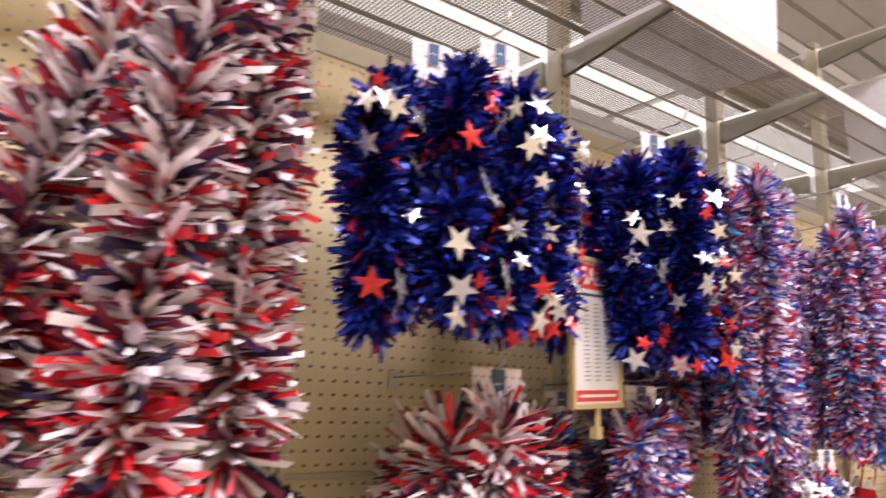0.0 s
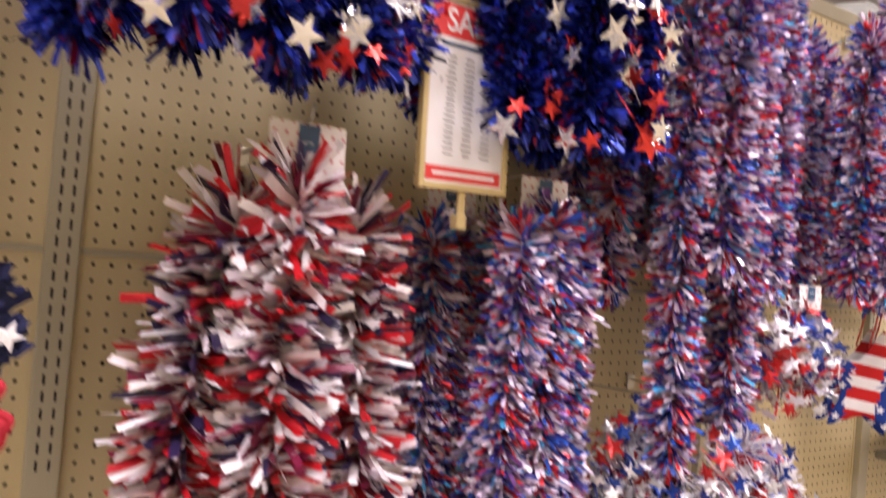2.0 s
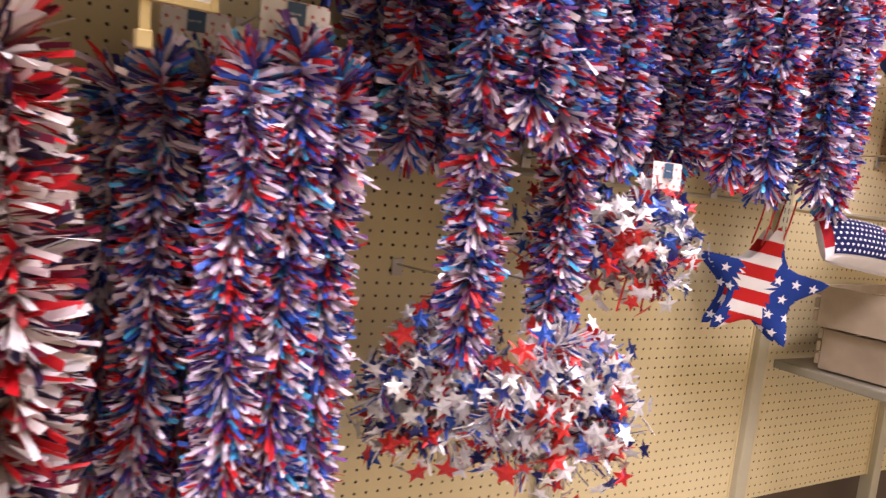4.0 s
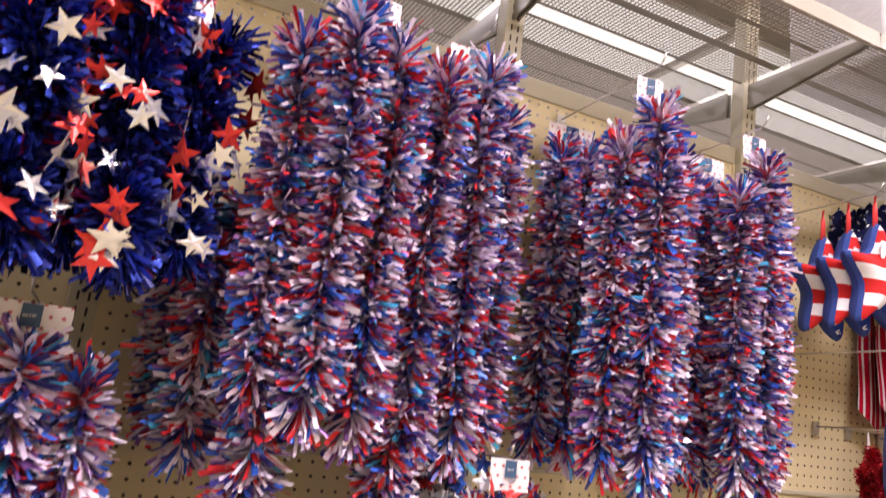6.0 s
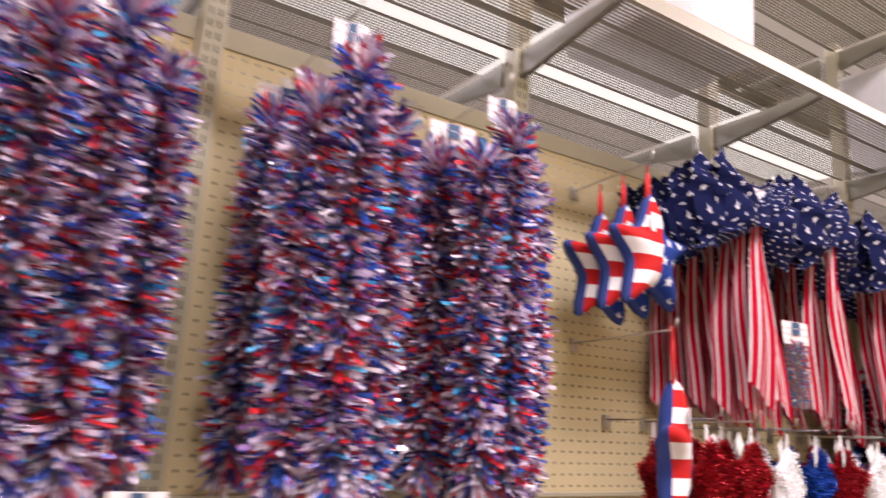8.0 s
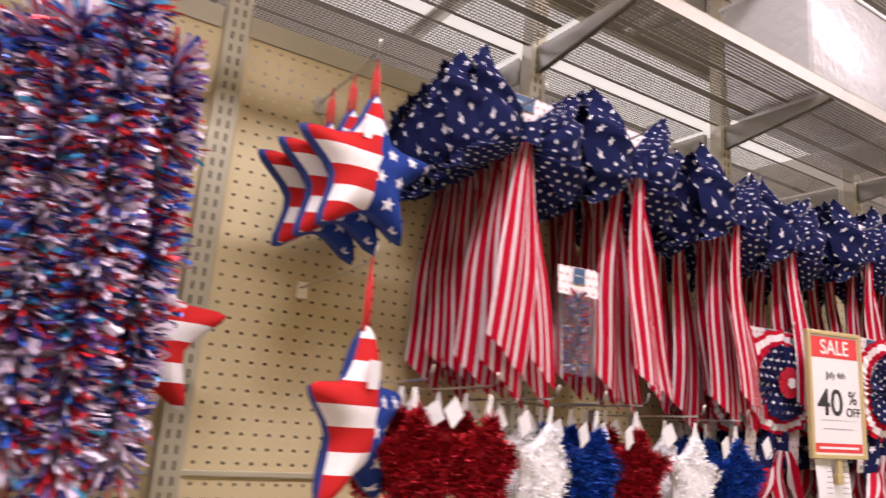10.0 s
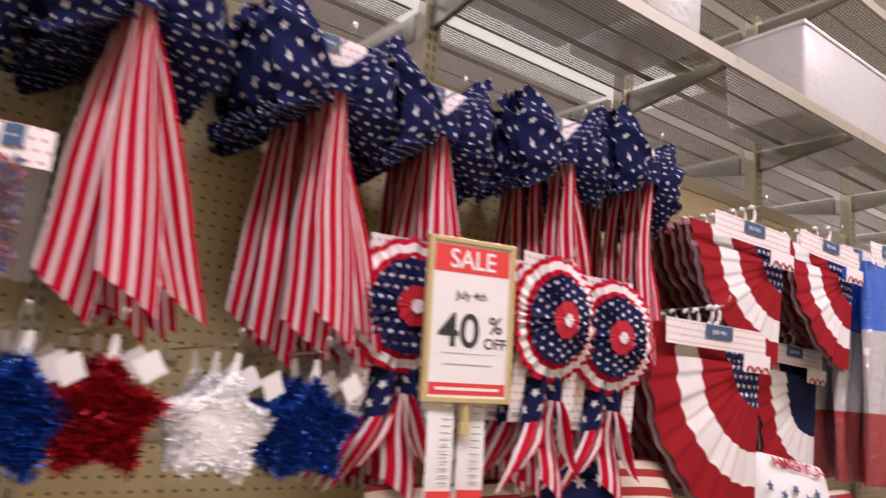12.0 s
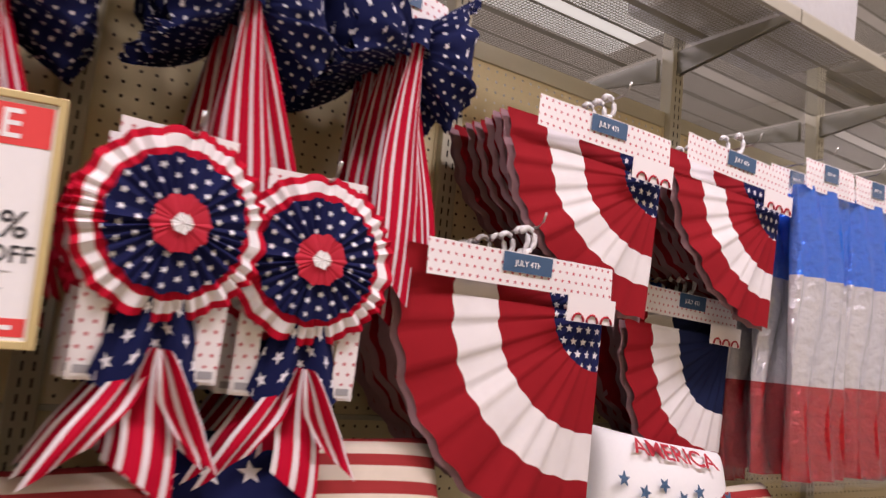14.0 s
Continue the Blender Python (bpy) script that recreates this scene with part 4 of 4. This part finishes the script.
def flag_star(x, y, z, rz, loop=0.1, me=None, scale=1.0, flip=False):
    ob = new("stuffed_star")
    ob.matrix_basis = pose(x, y, z, 0, 0, rz) @ Matrix.Diagonal((scale, scale, scale, 1))
    tagged(ob, "stuffed cloth star, half striped and half blue with white stars", "ornament", "stuffed stars")
    place("star_body", me or puff_me, ob, pose(0, 0, 0, 0, 0, 0) @ Matrix.Diagonal((-1 if flip else 1, 1, 1, 1)))
    place("hanging_loop", rod_mesh("hanging_loop", [(-0.006, 0, 0.11), (-0.004, 0, 0.11 + loop * 0.7), (0, 0, 0.11 + loop), (0.004, 0, 0.11 + loop * 0.7), (0.006, 0, 0.11)], 0.0035, M_string), ob)
    lab = box_bm(-0.03, -0.03, 0.045, 0.002, -0.0285, 0.085)
    part("paper_tag", lab, M_paper, ob)
    return ob


for i in range(3):
    flag_star(2.362 - 0.016 * i, -0.235 + 0.058 * i, 1.845 - 0.012 * i, 7 + 2 * i, 0.09, puff_rim, 1.04)
hook(2.35, -0.26, 2.045)
flag_star(2.36, -0.30, 1.43, 36, 0.125, scale=1.07)
hook(2.36, -0.31, 1.665)
flag_star(2.065, -0.14, 1.535, 12, 0.05, scale=1.02, flip=True)
hook(2.065, -0.15, 1.71)

# flat wooden flag star low between the garlands
for i in range(2):
    ob = tagged(base("wooden_star", 1.885 + 0.012 * i, -0.165 + 0.035 * i, 1.105, 0), "flat flag-painted wooden star on red strings", "ornament", "wooden stars")
    ob.matrix_basis = pose(1.89 + 0.03 * i, -0.17 + 0.05 * i, 1.11, 0, 8, -38)
    place("star_plate", puffy_star("star_plate", 0.168, 0.02, (M_flagstripe, M_puffstar, M_blue), False, 0.42, True), ob)
    for sx in (-0.03, 0.012):
        place("string", rod_mesh("string", [(sx, 0, 0.10), (sx + 0.004, -0.002, 0.16), (sx + 0.006, 0, 0.225)], 0.0022, M_string), ob)
hook(1.87, -0.2, 1.335)


# ---- tinsel stars on hooks ----
def fuzzy_star(x, y, z, material, core, words, seed, scale=1.0):
    ob = new("tinsel_star")
    ob.matrix_basis = pose(x, y, z, 0, random.Random(seed).uniform(-8, 8), random.Random(seed + 1).uniform(-12, 12)) @ Matrix.Diagonal((scale, scale, scale, 1))
    tagged(ob, words + " tinsel star with a white paper tag", "ornament", "tinsel stars")
    line = []
    for lay in (0.95, 0.8, 0.62, 0.42, 0.2):
        pts = star_points(0.078 * lay, 0.55)
        line += [(px, -0.008, pz) for px, pz in pts + pts[:1]]
    tagged(place("tinsel", tinsel_mesh("tinsel", line, 3000 if core is M_paper else 6500, 0.0155 if core is M_paper else 0.017, 0.004 if material is M_whitetin else 0.0026, material, seed, 0.6, 0.0, 0.9, 0.0), ob), kind="stuff")
    place("star_core", puffy_star("star_core", 0.092 if core is M_paper else 0.074, 0.04 if core is M_paper else 0.02, (core, core, core), False, 0.6), ob)
    place("loop_tab", sheet_mesh("loop_tab", 2, 4, lambda a, b: ((a - 0.5) * 0.02 * (1 - 0.6 * b), 0, 0.06 + 0.055 * b, a, b), M_paper), ob)
    place("paper_tag", mesh_of("paper_tag", [(0.0, 0, 0.025), (0.025, 0, 0), (0, 0, -0.025), (-0.025, 0, 0), (0.0, 0.0012, 0.025), (0.025, 0.0012, 0), (0, 0.0012, -0.025), (-0.025, 0.0012, 0)], [(3, 2, 1, 0), (4, 5, 6, 7), (0, 1, 5, 4), (1, 2, 6, 5), (2, 3, 7, 6), (3, 0, 4, 7)], None, (M_paper,)), ob, pose(0.045, -0.045, 0.075, 0, 12, 15))
    return ob


TIN = {"r": (M_redtin, M_redcloth, "deep red"), "w": (M_whitetin, M_paper, "white fluffy"), "b": (M_bluetin, M_blue, "royal blue")}
for i, (tx, tz, tk) in enumerate(((2.47, 1.375, "r"), (2.60, 1.375, "r"), (2.735, 1.365, "w"), (2.85, 1.365, "b"), (2.965, 1.37, "r"), (3.13, 1.36, "w"), (3.275, 1.36, "b"))):
    for j in range(3):
        fuzzy_star(tx + 0.004 * j, -0.30 + 0.075 * j, tz, *TIN[tk], 100 + i * 5 + j)
    hook(tx, -0.33, tz + 0.115)

# small clear packet between the bows
ob = tagged(base("confetti_packet", 2.80, -0.30, 1.69), "small clear packet of red and blue confetti", "packet")
header_card(ob, 0, 0, 0, 0.098, 0.055)
place("confetti", tinsel_mesh("confetti", [(0, 0, -0.01), (0, 0, -0.13)], 1100, 0.024, 0.005, M_confetti, 61, 0.8, 0.0, 0.9), ob)
place("clear_bag", sheet_mesh("clear_bag", 10, 10, lambda a, b: (0.05 * math.cos(a * 6.2832), 0.024 * math.sin(a * 6.2832), -0.15 * b, a, b), M_film), ob)


# ---- lower shelf with pillows and boxed decor ----
def pillow(x, y, z, w, h, d, rx, rz, mat_name, ry=0.0, patch=None):
    def fn(a, b):
        u, v = a * 2 - 1, b * 2 - 1
        e = (1 - u * u) ** 0.5 * (1 - v * v) ** 0.5 if abs(u) < 1 and abs(v) < 1 else 0
        s = 1 - 0.06 * (1 - abs(u)) * abs(v) - 0.0
        return (u * w / 2 * (1 - 0.05 * (1 - v * v)), -d / 2 * e ** 0.7, v * h / 2 * s, a * w, b * h)

    def back(a, b):
        q = fn(a, b)
        return (q[0], -q[1], q[2], q[3], q[4])
    ob = new("pillow")
    ob.matrix_basis = pose(x, y, z, rx, ry, rz)
    place("front", sheet_mesh("front", 24, 18, fn, mat_name), ob)
    place("back", sheet_mesh("back", 24, 18, back, M_paper), ob)
    if patch:
        a0, a1, b0, b1, cloth = patch

        def canton(a, b):
            q = fn(a0 + (a1 - a0) * a, b0 + (b1 - b0) * b)
            return (q[0], q[1] - 0.003, q[2], q[3], q[4])
        place("star_patch", sheet_mesh("star_patch", 16, 12, canton, cloth), ob, None, "navy patch with cream stars")
    return ob


M_pilstripe = stripe_cloth("pillow_stripe", 0.045, (0.62, 0.54, 0.44), (0.30, 0.03, 0.03), 1, 0.55)
M_bigstar = star_cloth("pillow_navy_star", 0.055, 0.34)
shelf_ob = tagged(base("base_shelf", 0, 0, 0), "cream steel lower shelf under the hanging goods", "shelf")
part("deck", box_bm(3.4, -0.46, 1.02, 5.9, -0.03, 1.045, 0.004), M_deck, shelf_ob)
p = tagged(pillow(4.02, -0.27, 1.19, 0.46, 0.27, 0.18, -24, -4, M_pilstripe, 0.0, (0.02, 0.44, 0.42, 0.98, M_bigstar)), "cream and red striped pillow with a navy star patch", "pillow")
p = tagged(pillow(3.62, -0.26, 1.165, 0.40, 0.22, 0.14, -20, 6, M_pilstripe), "worn red and cream striped pillow", "pillow")
p = tagged(pillow(4.82, -0.25, 1.205, 0.42, 0.24, 0.15, -16, -6, M_paper, 8), "white pillow with red lettering and navy stars", "pillow")
place("lettering", text_mesh("AMERICA", 0.058, M_redcloth), p, Matrix.Translation((0.0, -0.068, 0.075)) @ pose(0, 0, 0, 60, 0, 0))
bstar = star_plate("navy_star", 0.016, 0.002, M_label, 0.42)
for k in range(7):
    place("navy_star", bstar, p, pose(-0.15 + 0.05 * k, -0.083 + 0.0013 * (k - 3) ** 2, 0.005 - 0.02 * (k % 2), 0, 15 * k, 0))
p = tagged(pillow(5.02, -0.3, 1.13, 0.40, 0.2, 0.12, -25, 4, M_pilstripe), "red striped pillow with a fringed edge", "pillow")

# low display in the third bay
low = tagged(base("low_shelf", 0, 0, 0), "cream steel low shelf with a rolled lip", "shelf")
part("deck", box_bm(2.2, -0.42, 0.86, 3.3, -0.03, 0.885, 0.004), M_deck, low)
for k, (bx, bz) in enumerate(((2.26, 1.12), (2.30, 1.0))):
    cr = tagged(base("wooden_crate", bx + 0.2, -0.22, bz - 0.11, 6), "grey-brown slatted wooden crate", "crate", "crates")
    for j in range(3):
        part("slat", box_bm(-0.26, -0.12 - 0.002 * j, 0.012 + 0.035 * j, 0.26, -0.108, 0.04 + 0.035 * j, 0.002), M_wood, cr)
        part("slat", box_bm(-0.26, 0.108, 0.012 + 0.035 * j, 0.26, 0.12, 0.04 + 0.035 * j, 0.002), M_wood, cr)
    for sx in (-0.26, 0.248):
        part("end_board", box_bm(sx, -0.107, 0.0, sx + 0.012, 0.107, 0.11, 0.002), M_wood, cr)
    part("bottom_board", box_bm(-0.247, -0.107, 0.0, 0.247, 0.107, 0.01), M_wood, cr)
p = tagged(pillow(2.12, -0.28, 1.235, 0.34, 0.12, 0.10, -28, -8, stripe_cloth("flag_roll_stripe", 0.1, WHITE, (0.45, 0.02, 0.03), 1), 6, (0.02, 0.5, 0.1, 0.9, M_starsmall)), "soft flag-printed bolster pillow", "pillow")

# ---- plastic tubs on the overhead shelf ----
def tub(x, w, h, d, z, y=-0.19):
    ob = tagged(base("storage_tub", x, y, z), "frosted white plastic storage tub on the overhead shelf", "tub", "storage tubs")
    bm = box_bm(-w / 2, -d / 2, 0, w / 2, d / 2, h, 0.012)
    for v in bm.verts:
        k = 0.94 + 0.06 * v.co.z / h
        v.co.x *= k
        v.co.y *= k
    part("body", bm, M_tub, ob, "", None, True)
    part("rim", box_bm(-w / 2 - 0.006, -d / 2 - 0.006, h - 0.014, w / 2 + 0.006, d / 2 + 0.006, h, 0.004), M_plastic, ob)
    return ob


for tx, tw, th in ((0.97, 0.54, 0.36), (2.46, 0.42, 0.36), (3.8, 0.46, 0.36), (4.17, 0.24, 0.34), (5.15, 0.66, 0.30)):
    tub(tx, tw, th, 0.28, SHELF_Z + 0.004)
